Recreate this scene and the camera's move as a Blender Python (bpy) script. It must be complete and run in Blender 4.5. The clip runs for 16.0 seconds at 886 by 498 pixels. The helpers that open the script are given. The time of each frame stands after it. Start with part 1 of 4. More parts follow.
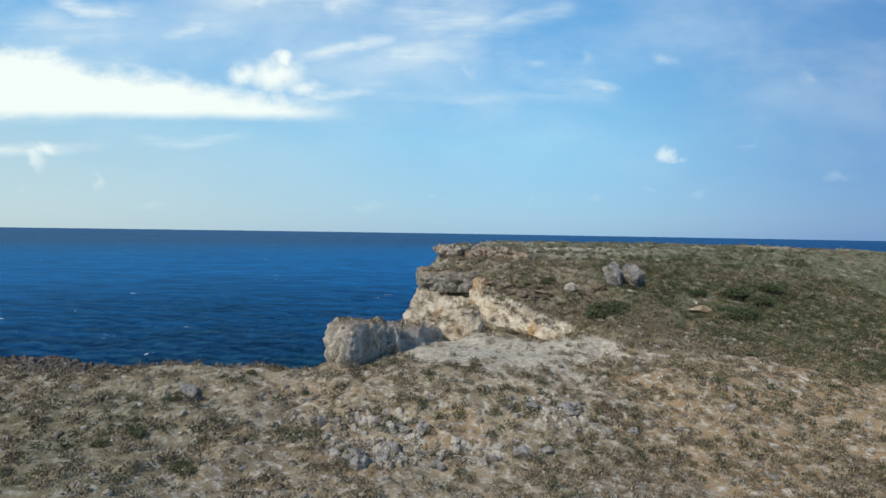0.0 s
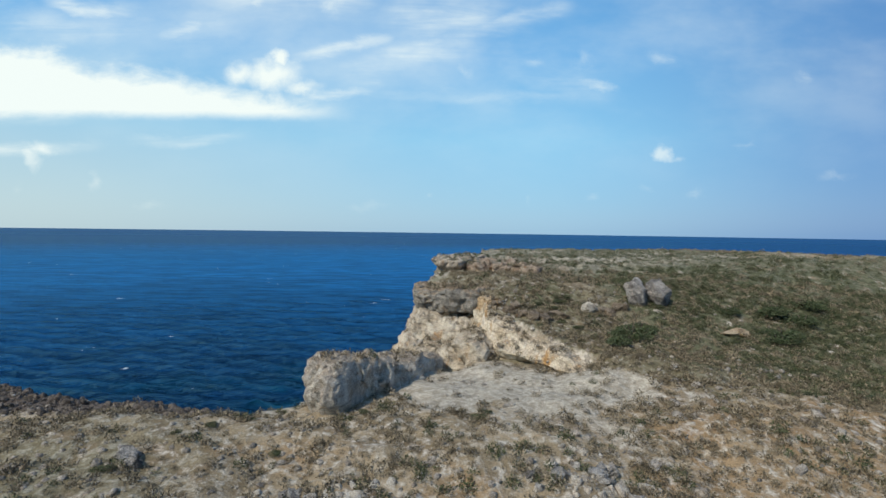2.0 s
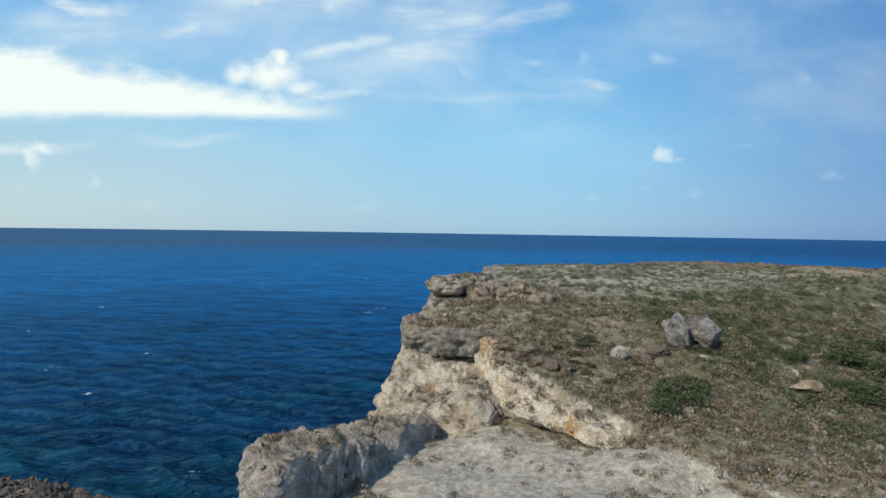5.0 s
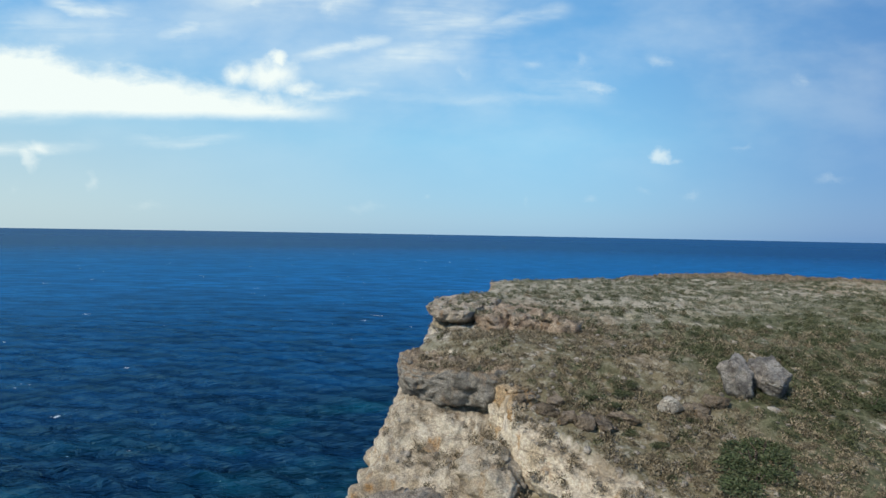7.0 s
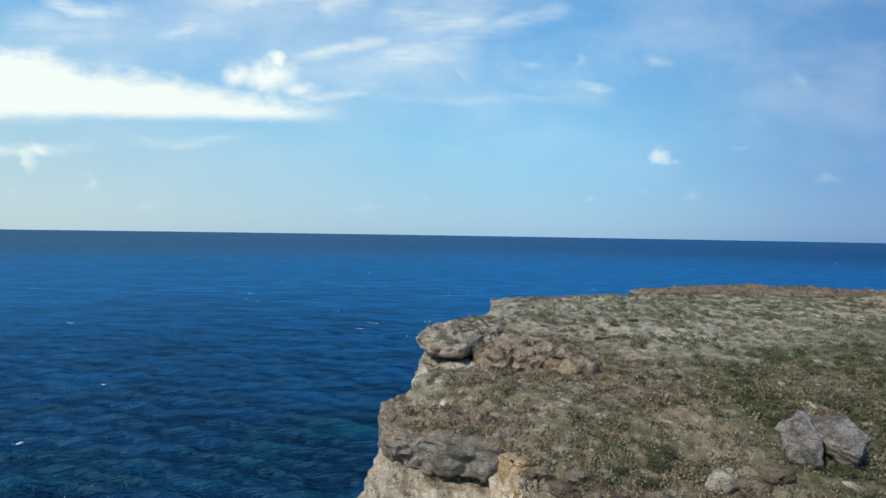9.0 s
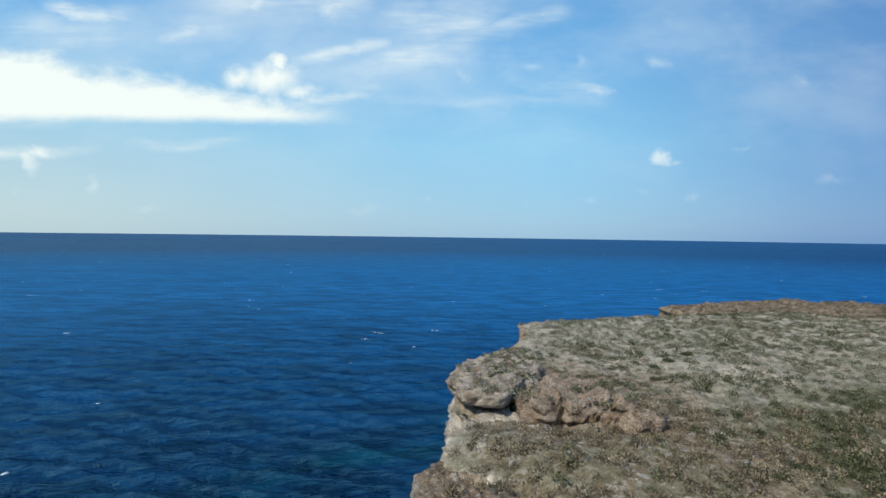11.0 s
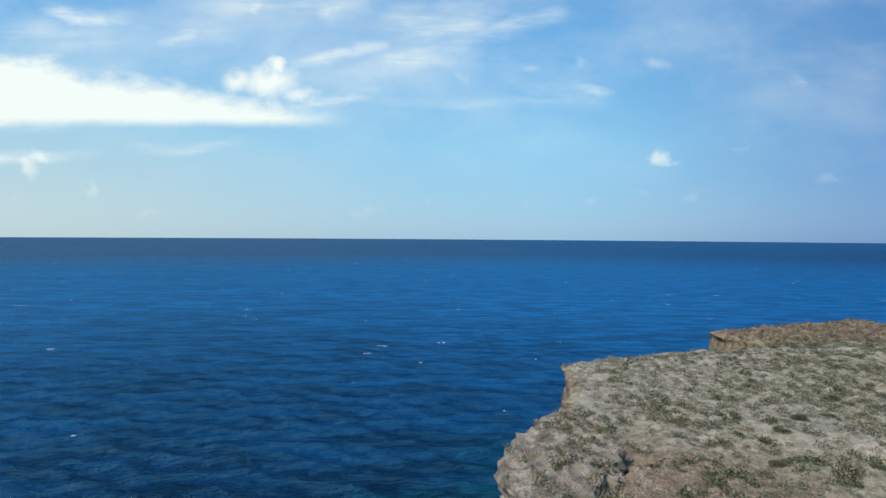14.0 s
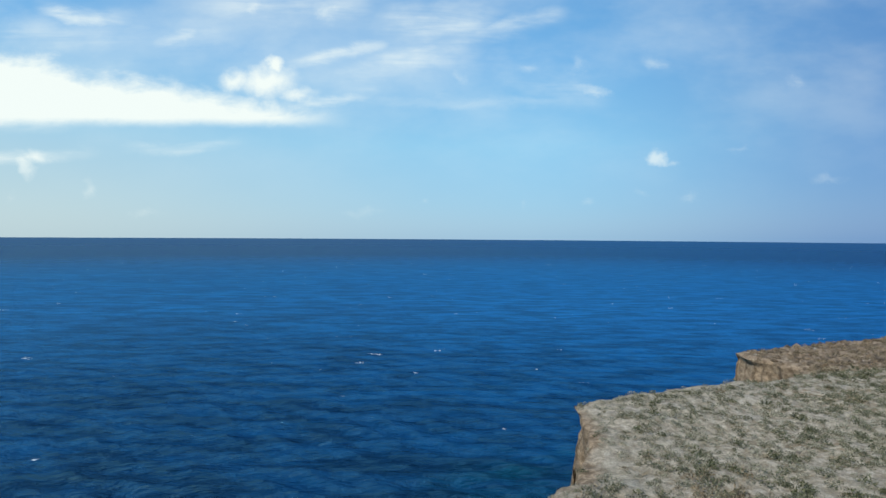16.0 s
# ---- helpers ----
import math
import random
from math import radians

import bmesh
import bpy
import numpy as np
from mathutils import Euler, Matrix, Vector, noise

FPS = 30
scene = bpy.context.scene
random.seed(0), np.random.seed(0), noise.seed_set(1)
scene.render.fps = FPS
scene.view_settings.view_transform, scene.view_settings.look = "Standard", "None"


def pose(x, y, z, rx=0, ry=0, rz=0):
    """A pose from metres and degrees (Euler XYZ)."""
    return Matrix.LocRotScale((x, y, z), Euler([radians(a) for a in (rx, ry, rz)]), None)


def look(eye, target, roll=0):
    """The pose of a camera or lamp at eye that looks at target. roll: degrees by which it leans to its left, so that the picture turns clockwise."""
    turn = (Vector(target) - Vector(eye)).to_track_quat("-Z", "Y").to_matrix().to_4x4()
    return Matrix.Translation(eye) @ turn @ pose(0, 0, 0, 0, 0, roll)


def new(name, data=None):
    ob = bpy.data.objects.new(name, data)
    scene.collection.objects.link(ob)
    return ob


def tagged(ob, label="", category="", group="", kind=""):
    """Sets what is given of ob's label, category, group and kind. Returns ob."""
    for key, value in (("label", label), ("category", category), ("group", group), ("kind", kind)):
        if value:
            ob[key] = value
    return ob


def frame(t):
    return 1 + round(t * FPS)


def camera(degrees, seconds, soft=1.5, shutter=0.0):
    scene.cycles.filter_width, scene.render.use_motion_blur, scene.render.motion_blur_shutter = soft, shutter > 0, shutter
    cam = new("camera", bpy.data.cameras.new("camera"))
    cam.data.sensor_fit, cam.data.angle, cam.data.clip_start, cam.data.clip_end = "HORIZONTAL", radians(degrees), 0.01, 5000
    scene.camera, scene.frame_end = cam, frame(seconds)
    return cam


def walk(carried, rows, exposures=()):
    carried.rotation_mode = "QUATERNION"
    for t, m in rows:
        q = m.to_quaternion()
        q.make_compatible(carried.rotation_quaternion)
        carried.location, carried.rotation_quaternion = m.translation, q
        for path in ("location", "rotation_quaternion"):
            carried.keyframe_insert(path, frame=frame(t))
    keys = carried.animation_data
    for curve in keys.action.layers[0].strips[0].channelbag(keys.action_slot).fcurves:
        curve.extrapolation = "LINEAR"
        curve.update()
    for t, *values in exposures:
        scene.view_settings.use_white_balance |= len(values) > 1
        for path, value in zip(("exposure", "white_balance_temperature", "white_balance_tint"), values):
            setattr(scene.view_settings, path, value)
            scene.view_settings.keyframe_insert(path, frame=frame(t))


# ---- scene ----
cam = camera(77.9, 16.0)
PATH = [
    (0, (0.787, 0.036, 22.585), (0.728, 2.034, 22.519), 0.9),
    (0.5, (0.767, 1.524, 22.888), (0.705, 3.522, 22.821), 0.9),
    (1, (0.61, 2.906, 23.14), (0.551, 4.904, 23.072), 0.9),
    (1.5, (0.412, 4.529, 23.385), (0.363, 6.527, 23.317), 0.8),
    (2, (0.337, 6.005, 23.616), (0.288, 8.003, 23.548), 0.8),
    (2.5, (0.368, 7.697, 23.912), (0.318, 9.696, 23.842), 0.8),
    (3, (0.279, 9.158, 24.159), (0.233, 11.156, 24.089), 0.8),
    (3.5, (0.385, 10.692, 24.426), (0.338, 12.69, 24.356), 0.8),
    (4, (0.642, 12.118, 24.666), (0.591, 14.116, 24.596), 0.8),
    (6.5, (-0.057, 19.85, 26.03), (-0.099, 21.848, 25.967), 1.0),
    (7, (-0.191, 21.669, 26.276), (-0.232, 23.667, 26.213), 1.0),
    (7.5, (-0.248, 23.157, 26.55), (-0.285, 25.156, 26.486), 0.9),
    (8, (-0.206, 24.859, 26.848), (-0.239, 26.858, 26.785), 0.9),
    (8.5, (0.071, 26.348, 27.146), (0.035, 28.347, 27.085), 0.9),
    (9, (0.11, 27.704, 27.436), (0.071, 29.703, 27.375), 0.9),
    (9.5, (-0.204, 29.034, 27.721), (-0.243, 31.033, 27.662), 0.9),
    (12, (-2.839, 35.182, 29.337), (-2.885, 37.181, 29.284), 0.6),
    (12.5, (-3.171, 36.564, 29.474), (-3.216, 38.563, 29.422), 0.5),
    (13, (-3.406, 37.932, 29.632), (-3.448, 39.931, 29.579), 0.5),
    (13.5, (-3.692, 39.776, 29.831), (-3.733, 41.775, 29.782), 0.5),
    (14, (-3.91, 41.489, 30.156), (-3.953, 43.488, 30.108), 0.4),
    (14.5, (-4.141, 43.118, 30.419), (-4.183, 45.117, 30.371), 0.4),
    (15, (-4.135, 45.01, 30.521), (-4.171, 47.009, 30.474), 0.4),
    (15.5, (-3.84, 46.63, 30.695), (-3.872, 48.63, 30.646), 0.4),
    (16, (-3.621, 48.1, 30.999), (-3.656, 50.099, 30.951), 0.4),
]
walk(cam, [(t, look(eye, target, roll)) for t, eye, target, roll in PATH])


# ---- light ----
SUN_FROM = Vector((-0.50, -0.52, 0.70)).normalized()
sun_data = bpy.data.lights.new("sun", "SUN")
sun_data.energy, sun_data.angle, sun_data.color = 4.1, radians(0.6), (1.0, 0.92, 0.80)
sun = new("sun", sun_data)
sun.matrix_world = look((0, 0, 200), Vector((0, 0, 200)) - SUN_FROM)


class Graph:
    """Short calls for building a node tree."""

    def __init__(self, tree):
        self.tree = tree
        tree.nodes.clear()

    def node(self, kind, inputs=()):
        n = self.tree.nodes.new(kind)
        for key, value in dict(inputs).items():
            self.put(n.inputs[key], value)
        return n

    def put(self, socket, value):
        if isinstance(value, bpy.types.NodeSocket):
            self.tree.links.new(value, socket)
        elif isinstance(value, tuple) and len(value) == 3 and socket.type == "RGBA":
            socket.default_value = (*value, 1)
        else:
            socket.default_value = value

    def math(self, op, a, b=0.0, c=0.0, clamp=False):
        n = self.node("ShaderNodeMath", {0: a, 1: b, 2: c})
        n.operation, n.use_clamp = op, clamp
        return n.outputs[0]

    def vec(self, op, a, b=(0, 0, 0)):
        n = self.node("ShaderNodeVectorMath", {0: a, 1: b})
        n.operation = op
        if op == "SCALE":
            n.inputs["Scale"].default_value = 10.0
        return n.outputs["Value"] if op in ("LENGTH", "DOT_PRODUCT") else n.outputs[0]

    def ramp(self, value, a, b, lo=0.0, hi=1.0, smooth=True):
        n = self.node("ShaderNodeMapRange", {0: value, 1: a, 2: b, 3: lo, 4: hi})
        n.interpolation_type = "SMOOTHSTEP" if smooth else "LINEAR"
        return n.outputs[0]

    def noise(self, at, scale, detail=4.0, rough=0.55, warp=0.0):
        return self.node("ShaderNodeTexNoise", {"Vector": at, "Scale": scale, "Detail": detail, "Roughness": rough, "Distortion": warp}).outputs[0]

    def mix(self, fac, a, b, blend="MIX"):
        n = self.node("ShaderNodeMix")
        n.data_type, n.blend_type = "RGBA", blend
        self.put(n.inputs[0], fac), self.put(n.inputs[6], a), self.put(n.inputs[7], b)
        return n.outputs[2]

    def attr(self, name):
        n = self.node("ShaderNodeAttribute")
        n.attribute_name = name
        return n.outputs["Fac"]


# ---- sky with clouds ----
world = bpy.data.worlds.new("sky")
scene.world = world
world.use_nodes = True
g = Graph(world.node_tree)
sky = g.node("ShaderNodeTexSky")
sky.sky_type, sky.sun_disc, sky.altitude = "NISHITA", False, 0
sky.sun_elevation, sky.sun_rotation = math.asin(SUN_FROM.z), math.atan2(SUN_FROM.x, SUN_FROM.y)
sky.air_density, sky.dust_density, sky.ozone_density = 1.0, 0.6, 2.2
way = g.node("ShaderNodeTexCoord").outputs["Generated"]
axes = g.node("ShaderNodeSeparateXYZ", {0: way})
ahead = g.math("MAXIMUM", axes.outputs[1], 0.08)
front = g.ramp(axes.outputs[1], 0.05, 0.3)
plane = g.node("ShaderNodeCombineXYZ", {0: g.math("DIVIDE", axes.outputs[0], ahead), 1: g.math("DIVIDE", axes.outputs[2], ahead)}).outputs[0]
fine = g.noise(g.vec("MULTIPLY", plane, (1.0, 2.2, 1.0)), 9.0, 7.0, 0.62, 0.4)
crisp = g.noise(g.vec("MULTIPLY", plane, (1.0, 1.6, 1.0)), 26.0, 5.0, 0.6, 0.2)
broad = g.noise(g.vec("MULTIPLY", plane, (1.0, 2.0, 1.0)), 3.2, 5.0, 0.55)
streak = g.noise(g.node("ShaderNodeMapping", {0: plane, 2: (0, 0, radians(-14)), 3: (1.2, 9.0, 1.0)}).outputs[0], 3.0, 6.0, 0.6, 0.6)


drift = g.vec("MULTIPLY", g.vec("SUBTRACT", g.node("ShaderNodeTexNoise", {"Vector": plane, "Scale": 16.0, "Detail": 6.0, "Roughness": 0.62}).outputs[1], (0.5, 0.5, 0.5)), (0.06, 0.05, 0.0))
torn = g.vec("ADD", plane, drift)


def cloud(x, y, wide, high, turn=0.0):
    """An oval of the sky, 1 in its middle and 0 at its rim; all as tangents from straight ahead."""
    m = g.node("ShaderNodeMapping", {0: torn, 1: (x, y, 0), 2: (0, 0, radians(turn)), 3: (wide, high, 1)})
    m.vector_type = "TEXTURE"
    return g.ramp(g.vec("LENGTH", m.outputs[0]), 1.0, 0.1, 0.0, 1.0, False)


def heap(shapes):
    total = None
    for strength, *shape in shapes:
        one = g.math("MULTIPLY", cloud(*shape), strength)
        total = one if total is None else g.math("MAXIMUM", total, one)
    return total


tower = heap([(1, -0.342, 0.278, 0.074, 0.037, 6), (1, -0.328, 0.307, 0.025, 0.027, 70), (0.9, -0.394, 0.277, 0.047, 0.031, 5), (0.7, -0.289, 0.260, 0.052, 0.019, 0)])
puffs = heap([(1.25, -0.784, 0.121, 0.025, 0.033, 0), (1, -0.768, 0.145, 0.027, 0.019, 0), (0.6, -0.670, 0.085, 0.021, 0.027, 0), (0.5, -0.820, 0.065, 0.021, 0.016, 0), (0.6, -0.230, 0.397, 0.029, 0.027, 0),
              (0.5, -0.364, 0.410, 0.019, 0.025, 0), (0.65, 0.012, 0.285, 0.021, 0.027, 0), (0.6, 0.222, 0.309, 0.031, 0.027, 0), (0.8, 0.256, 0.264, 0.049, 0.016, -14), (0.5, 0.139, 0.306, 0.041, 0.016, 0),
              (0.55, 0.363, 0.317, 0.037, 0.023, 0), (1.4, 0.371, 0.147, 0.025, 0.018, -10), (0.6, 0.397, 0.138, 0.027, 0.010, 0), (0.5, 0.430, 0.075, 0.029, 0.016, 0), (0.45, 0.129, 0.065, 0.012, 0.027, 0),
              (0.45, 0.244, 0.061, 0.023, 0.012, 0), (0.4, -0.052, 0.060, 0.014, 0.010, 0), (0.4, 0.340, 0.079, 0.027, 0.012, 0), (0.4, 0.515, 0.161, 0.052, 0.010, 0), (0.4, 0.613, 0.284, 0.029, 0.019, 0),
              (0.35, 0.680, 0.107, 0.052, 0.014, 0), (0.35, -0.165, 0.046, 0.062, 0.014, 0), (0.35, -0.567, 0.038, 0.082, 0.014, 0)])
across = g.node("ShaderNodeSeparateXYZ", {0: plane})
side, up = across.outputs[0], across.outputs[1]


def band(strength, x0, y0, x1, y1, half, bow, head, tail):
    """A streak of thin cloud from one place of the sky to another, fading at both ends."""
    u = g.ramp(side, x0, x1, 0.0, 1.0, False)
    middle = g.math("MULTIPLY_ADD", u, y1 - y0, y0)
    middle = g.math("ADD", middle, g.math("MULTIPLY", g.math("MULTIPLY", u, g.math("SUBTRACT", 1.0, u)), -4 * bow))
    off = g.math("ABSOLUTE", g.math("SUBTRACT", g.math("ADD", up, g.math("MULTIPLY", g.math("SUBTRACT", fine, 0.5), 0.04)), middle))
    fade = g.math("MULTIPLY", g.ramp(u, 0.0, head), g.ramp(u, 1.0, 1.0 - tail))
    return g.math("MULTIPLY", g.math("MULTIPLY", g.ramp(off, half * 1.7, 0.0), g.math("MULTIPLY", fade, g.ramp(broad, 0.36, 0.58, 0.45, 1.0))), strength)


BANDS = [(0.75, -0.330, 0.307, -0.107, 0.343, 0.0093, -0.004, 0.5, 0.12), (0.55, -0.268, 0.269, 0.219, 0.400, 0.0155, -0.012, 0.3, 0.1),
         (0.55, -0.247, 0.253, 0.082, 0.353, 0.0309, -0.014, 0.3, 0.3), (0.75, -0.294, 0.236, -0.136, 0.253, 0.0082, 0.000, 0.2, 0.35),
         (0.32, -0.186, 0.243, 0.289, 0.246, 0.0093, 0.004, 0.2, 0.4), (0.3, -0.247, 0.263, -0.062, 0.307, 0.0103, 0.000, 0.3, 0.3),
         (0.85, -0.784, 0.422, -0.562, 0.386, 0.0134, 0.008, 0.3, 0.4), (0.35, -0.887, 0.386, -0.485, 0.361, 0.0268, 0.010, 0.2, 0.3),
         (0.6, -0.567, 0.345, -0.452, 0.369, 0.0103, 0.000, 0.3, 0.3), (0.25, -0.670, 0.317, -0.371, 0.383, 0.0351, 0.000, 0.3, 0.3),
         (0.45, -0.624, 0.157, -0.361, 0.177, 0.0103, 0.008, 0.3, 0.4), (0.9, -0.948, 0.135, -0.634, 0.149, 0.0103, 0.003, 0.1, 0.4),
         (0.4, -0.928, 0.187, -0.680, 0.199, 0.0103, 0.000, 0.1, 0.3), (0.3, 0.031, 0.332, 0.309, 0.248, 0.0268, 0.010, 0.3, 0.3),
         (0.55, -0.165, 0.376, 0.103, 0.400, 0.0412, 0.000, 0.3, 0.3), (0.4, -0.515, 0.414, -0.103, 0.426, 0.0309, 0.000, 0.3, 0.3)]
wisps = None
for one in BANDS:
    one = band(*one)
    wisps = one if wisps is None else g.math("MAXIMUM", wisps, one)
ragged = g.math("ADD", g.math("MULTIPLY", g.math("SUBTRACT", fine, 0.5), 2.2), g.math("MULTIPLY", g.math("SUBTRACT", crisp, 0.5), 1.2))
# the long bank: a nearly flat foot and a crown that sinks towards its end
crown = g.node("ShaderNodeFloatCurve", {"Value": g.ramp(side, -0.95, -0.15, 0.0, 1.0, False)})
line = crown.mapping.curves[0]
for n, (u, v) in enumerate([(0.0, 0.318), (0.16, 0.322), (0.25, 0.314), (0.33, 0.288), (0.5, 0.276), (0.62, 0.258), (0.78, 0.236), (1.0, 0.215)]):
    if n < 2:
        line.points[0 if n == 0 else 1].location = (u, v)
    else:
        line.points.new(u, v)
crown.mapping.update()
rough = g.math("MULTIPLY", ragged, 0.026)
over = g.math("SUBTRACT", g.math("ADD", crown.outputs[0], rough), up)
under = g.math("SUBTRACT", up, g.math("ADD", 0.196, g.math("MULTIPLY", ragged, 0.006)))
thick = g.math("MULTIPLY", g.ramp(over, -0.022, 0.030), g.ramp(under, -0.004, 0.020))
thick = g.math("MULTIPLY", thick, g.ramp(side, -0.17, -0.33, 0.0, 1.0))
tall = g.ramp(g.math("ADD", tower, g.math("MULTIPLY", ragged, 0.22)), -0.05, 1.15, 0.0, 0.95)
heaps = g.ramp(g.math("ADD", puffs, g.math("MULTIPLY", ragged, 0.5)), 0.1, 1.3)
heaps = g.math("MULTIPLY", heaps, g.ramp(puffs, 0.0, 0.3))
veils = g.math("MULTIPLY", wisps, g.ramp(streak, 0.32, 0.62, 0.35, 1.0))
veils = g.math("ADD", veils, g.math("MULTIPLY", heap([(1.0, -0.20, 0.315, 0.30, 0.13, 8), (0.7, -0.55, 0.36, 0.32, 0.10, 4)]), 0.30))
thick = g.math("MAXIMUM", thick, g.math("MULTIPLY", tall, g.ramp(tower, 0.0, 0.25)))
haze = g.math("MULTIPLY", g.ramp(broad, 0.35, 0.75), g.ramp(axes.outputs[2], 0.0, 0.3, 0.0, 0.26))
around = g.math("MULTIPLY", g.ramp(g.noise(way, 3.0, 6.0, 0.6, 0.5), 0.5, 0.75, 0.0, 0.6), g.math("SUBTRACT", 1.0, front))
seen = g.math("MULTIPLY", front, g.math("ADD", g.math("ADD", thick, haze), g.math("ADD", g.math("MULTIPLY", heaps, 0.55), g.math("MULTIPLY", veils, 0.85))))
cover = g.math("ADD", seen, around, clamp=True)
SKY = 0.106
blue = g.node("ShaderNodeValToRGB", {0: axes.outputs[2]})
STOPS = [(0.0, (0.29, 0.53, 0.75)), (0.06, (0.27, 0.56, 0.80)), (0.16, (0.25, 0.60, 0.87)), (0.30, (0.165, 0.47, 0.83)), (0.45, (0.10, 0.35, 0.72)), (0.9, (0.06, 0.22, 0.52))]
for n, (stop, rgb) in enumerate(STOPS):
    one = blue.color_ramp.elements[n] if n < 2 else blue.color_ramp.elements.new(stop)
    one.position, one.color = stop, (*rgb, 1)
clear = g.mix(g.math("MULTIPLY", g.ramp(side, 0.3, -0.9, 0.0, 0.78), g.ramp(axes.outputs[2], 0.32, 0.0)), blue.outputs[0], (0.56, 0.71, 0.73))
clear = g.mix(g.ramp(side, 0.1, 0.85, 0.0, 0.95), clear, (0.095, 0.265, 0.575))
air = g.mix(0.82, sky.outputs[0], g.vec("SCALE", clear))
tint = g.mix(cover, air, (8.5, 9.3, 9.0))
g.node("ShaderNodeOutputWorld", {0: g.node("ShaderNodeBackground", {0: tint, 1: SKY}).outputs[0]})


# ---- numeric noise ----
def lattice(ix, iy, iz, seed):
    n = (ix * 374761393 + iy * 668265263 + iz * 2147483647 + seed * 974634777) & 0xFFFFFFFF
    n = ((n ^ (n >> 13)) * 1274126177) & 0xFFFFFFFF
    return ((n ^ (n >> 16)) & 0xFFFF) / 65535.0 * 2 - 1


def grain(x, y, z, seed=0):
    """Smooth value noise from -1 to 1 at arrays of places."""
    ix, iy, iz = (np.floor(a).astype(np.int64) for a in (x, y, z))
    fx, fy, fz = x - ix, y - iy, z - iz
    fx, fy, fz = (f * f * (3 - 2 * f) for f in (fx, fy, fz))
    out = 0.0
    for dx in (0, 1):
        for dy in (0, 1):
            for dz in (0, 1):
                w = (fx if dx else 1 - fx) * (fy if dy else 1 - fy) * (fz if dz else 1 - fz)
                out = out + w * lattice(ix + dx, iy + dy, iz + dz, seed)
    return out


def fbm(x, y, z, size, octaves=4, seed=0, gain=0.5):
    x, y, z = np.broadcast_arrays(np.asarray(x, float), y, z)
    total, amp, f = 0.0, 1.0, 1.0 / size
    for n in range(octaves):
        total = total + amp * grain(x * f + 17.3 * n, y * f - 9.1 * n, z * f + 4.7 * n, seed + n)
        amp, f = amp * gain, f * 2.03
    return total


def sstep(a, b, x):
    t = np.clip((np.asarray(x, float) - a) / (b - a), 0, 1)
    return t * t * (3 - 2 * t)


# ---- the coast ----
COAST = [(-900, -120), (-200, 15), (-70, 46), (-44, 52.5), (-36, 51), (-27.5, 47.6), (-19.5, 43.0), (-13.5, 38.9), (-10.4, 40.2), (-8.6, 42),
         (-5.5, 45), (-2.6, 48.3), (-2.9, 51.5), (-2.7, 54.5), (-2.1, 57.5), (-1.5, 60), (-1.9, 62), (-1.7, 65.5), (0.1, 69.0), (0.6, 70.3),
         (2.1, 71.3), (3.3, 74.6), (3.7, 80.6), (4.8, 81.3), (9.5, 84.5), (15.7, 86.5), (19, 87.5), (23.5, 90), (25.5, 93.5), (24.5, 96),
         (23.0, 97.4), (23.1, 99.9), (27, 101.4), (34, 104), (41.5, 106.2), (61, 107.5), (85, 111), (200, 122), (900, 160)]
CA = np.array(COAST, float)


def coast_distance(x, y):
    """Distance to the coast, positive on land, and the nearest place on it."""
    best, cx, cy = np.full(x.shape, 1e9), np.zeros(x.shape), np.zeros(x.shape)
    inside = np.zeros(x.shape, bool)
    ring = np.vstack([CA, [(900, -2000), (-900, -2000)]])
    for n, (a, b) in enumerate(zip(ring, np.roll(ring, -1, axis=0))):
        cross = ((a[1] > y) != (b[1] > y)) & (x < (b[0] - a[0]) * (y - a[1]) / (b[1] - a[1] + 1e-9) + a[0])
        inside ^= cross
        if n >= len(CA) - 1:
            continue
        e = b - a
        t = np.clip(((x - a[0]) * e[0] + (y - a[1]) * e[1]) / (e @ e), 0, 1)
        px, py = a[0] + t * e[0], a[1] + t * e[1]
        d = np.hypot(x - px, y - py)
        near = d < best
        best, cx, cy = np.where(near, d, best), np.where(near, px, cx), np.where(near, py, cy)
    return np.where(inside, best, -best), cx, cy


def white_line(x, y):
    """Signed distance behind the pale rock step, and the place along it (0 at its seaward end, 1 at its landward end)."""
    ax, ay, bx, by = 0.2, 48.4, 9.2, 41.6
    ex, ey = bx - ax, by - ay
    length = math.hypot(ex, ey)
    along = ((x - ax) * ex + (y - ay) * ey) / length ** 2
    behind = (-(x - ax) * ey + (y - ay) * ex) / length
    return behind, along


def above_step(x, y):
    """Rough ground between the pale step and the plateau."""
    behind, along = white_line(x, y)
    return sstep(0.2, 0.9, behind) * sstep(9.5, 6.5, behind) * sstep(0.1, 0.3, along) * sstep(1.9, 1.5, along)


def slope_zone(x, y):
    y = y - 0.55 * np.maximum(0, x - 15) * sstep(48, 56, y)
    return sstep(11, 19, x) * sstep(39, 46, y + 0.7 * np.clip(x - 18, 0, 12)) * sstep(66, 58, y)


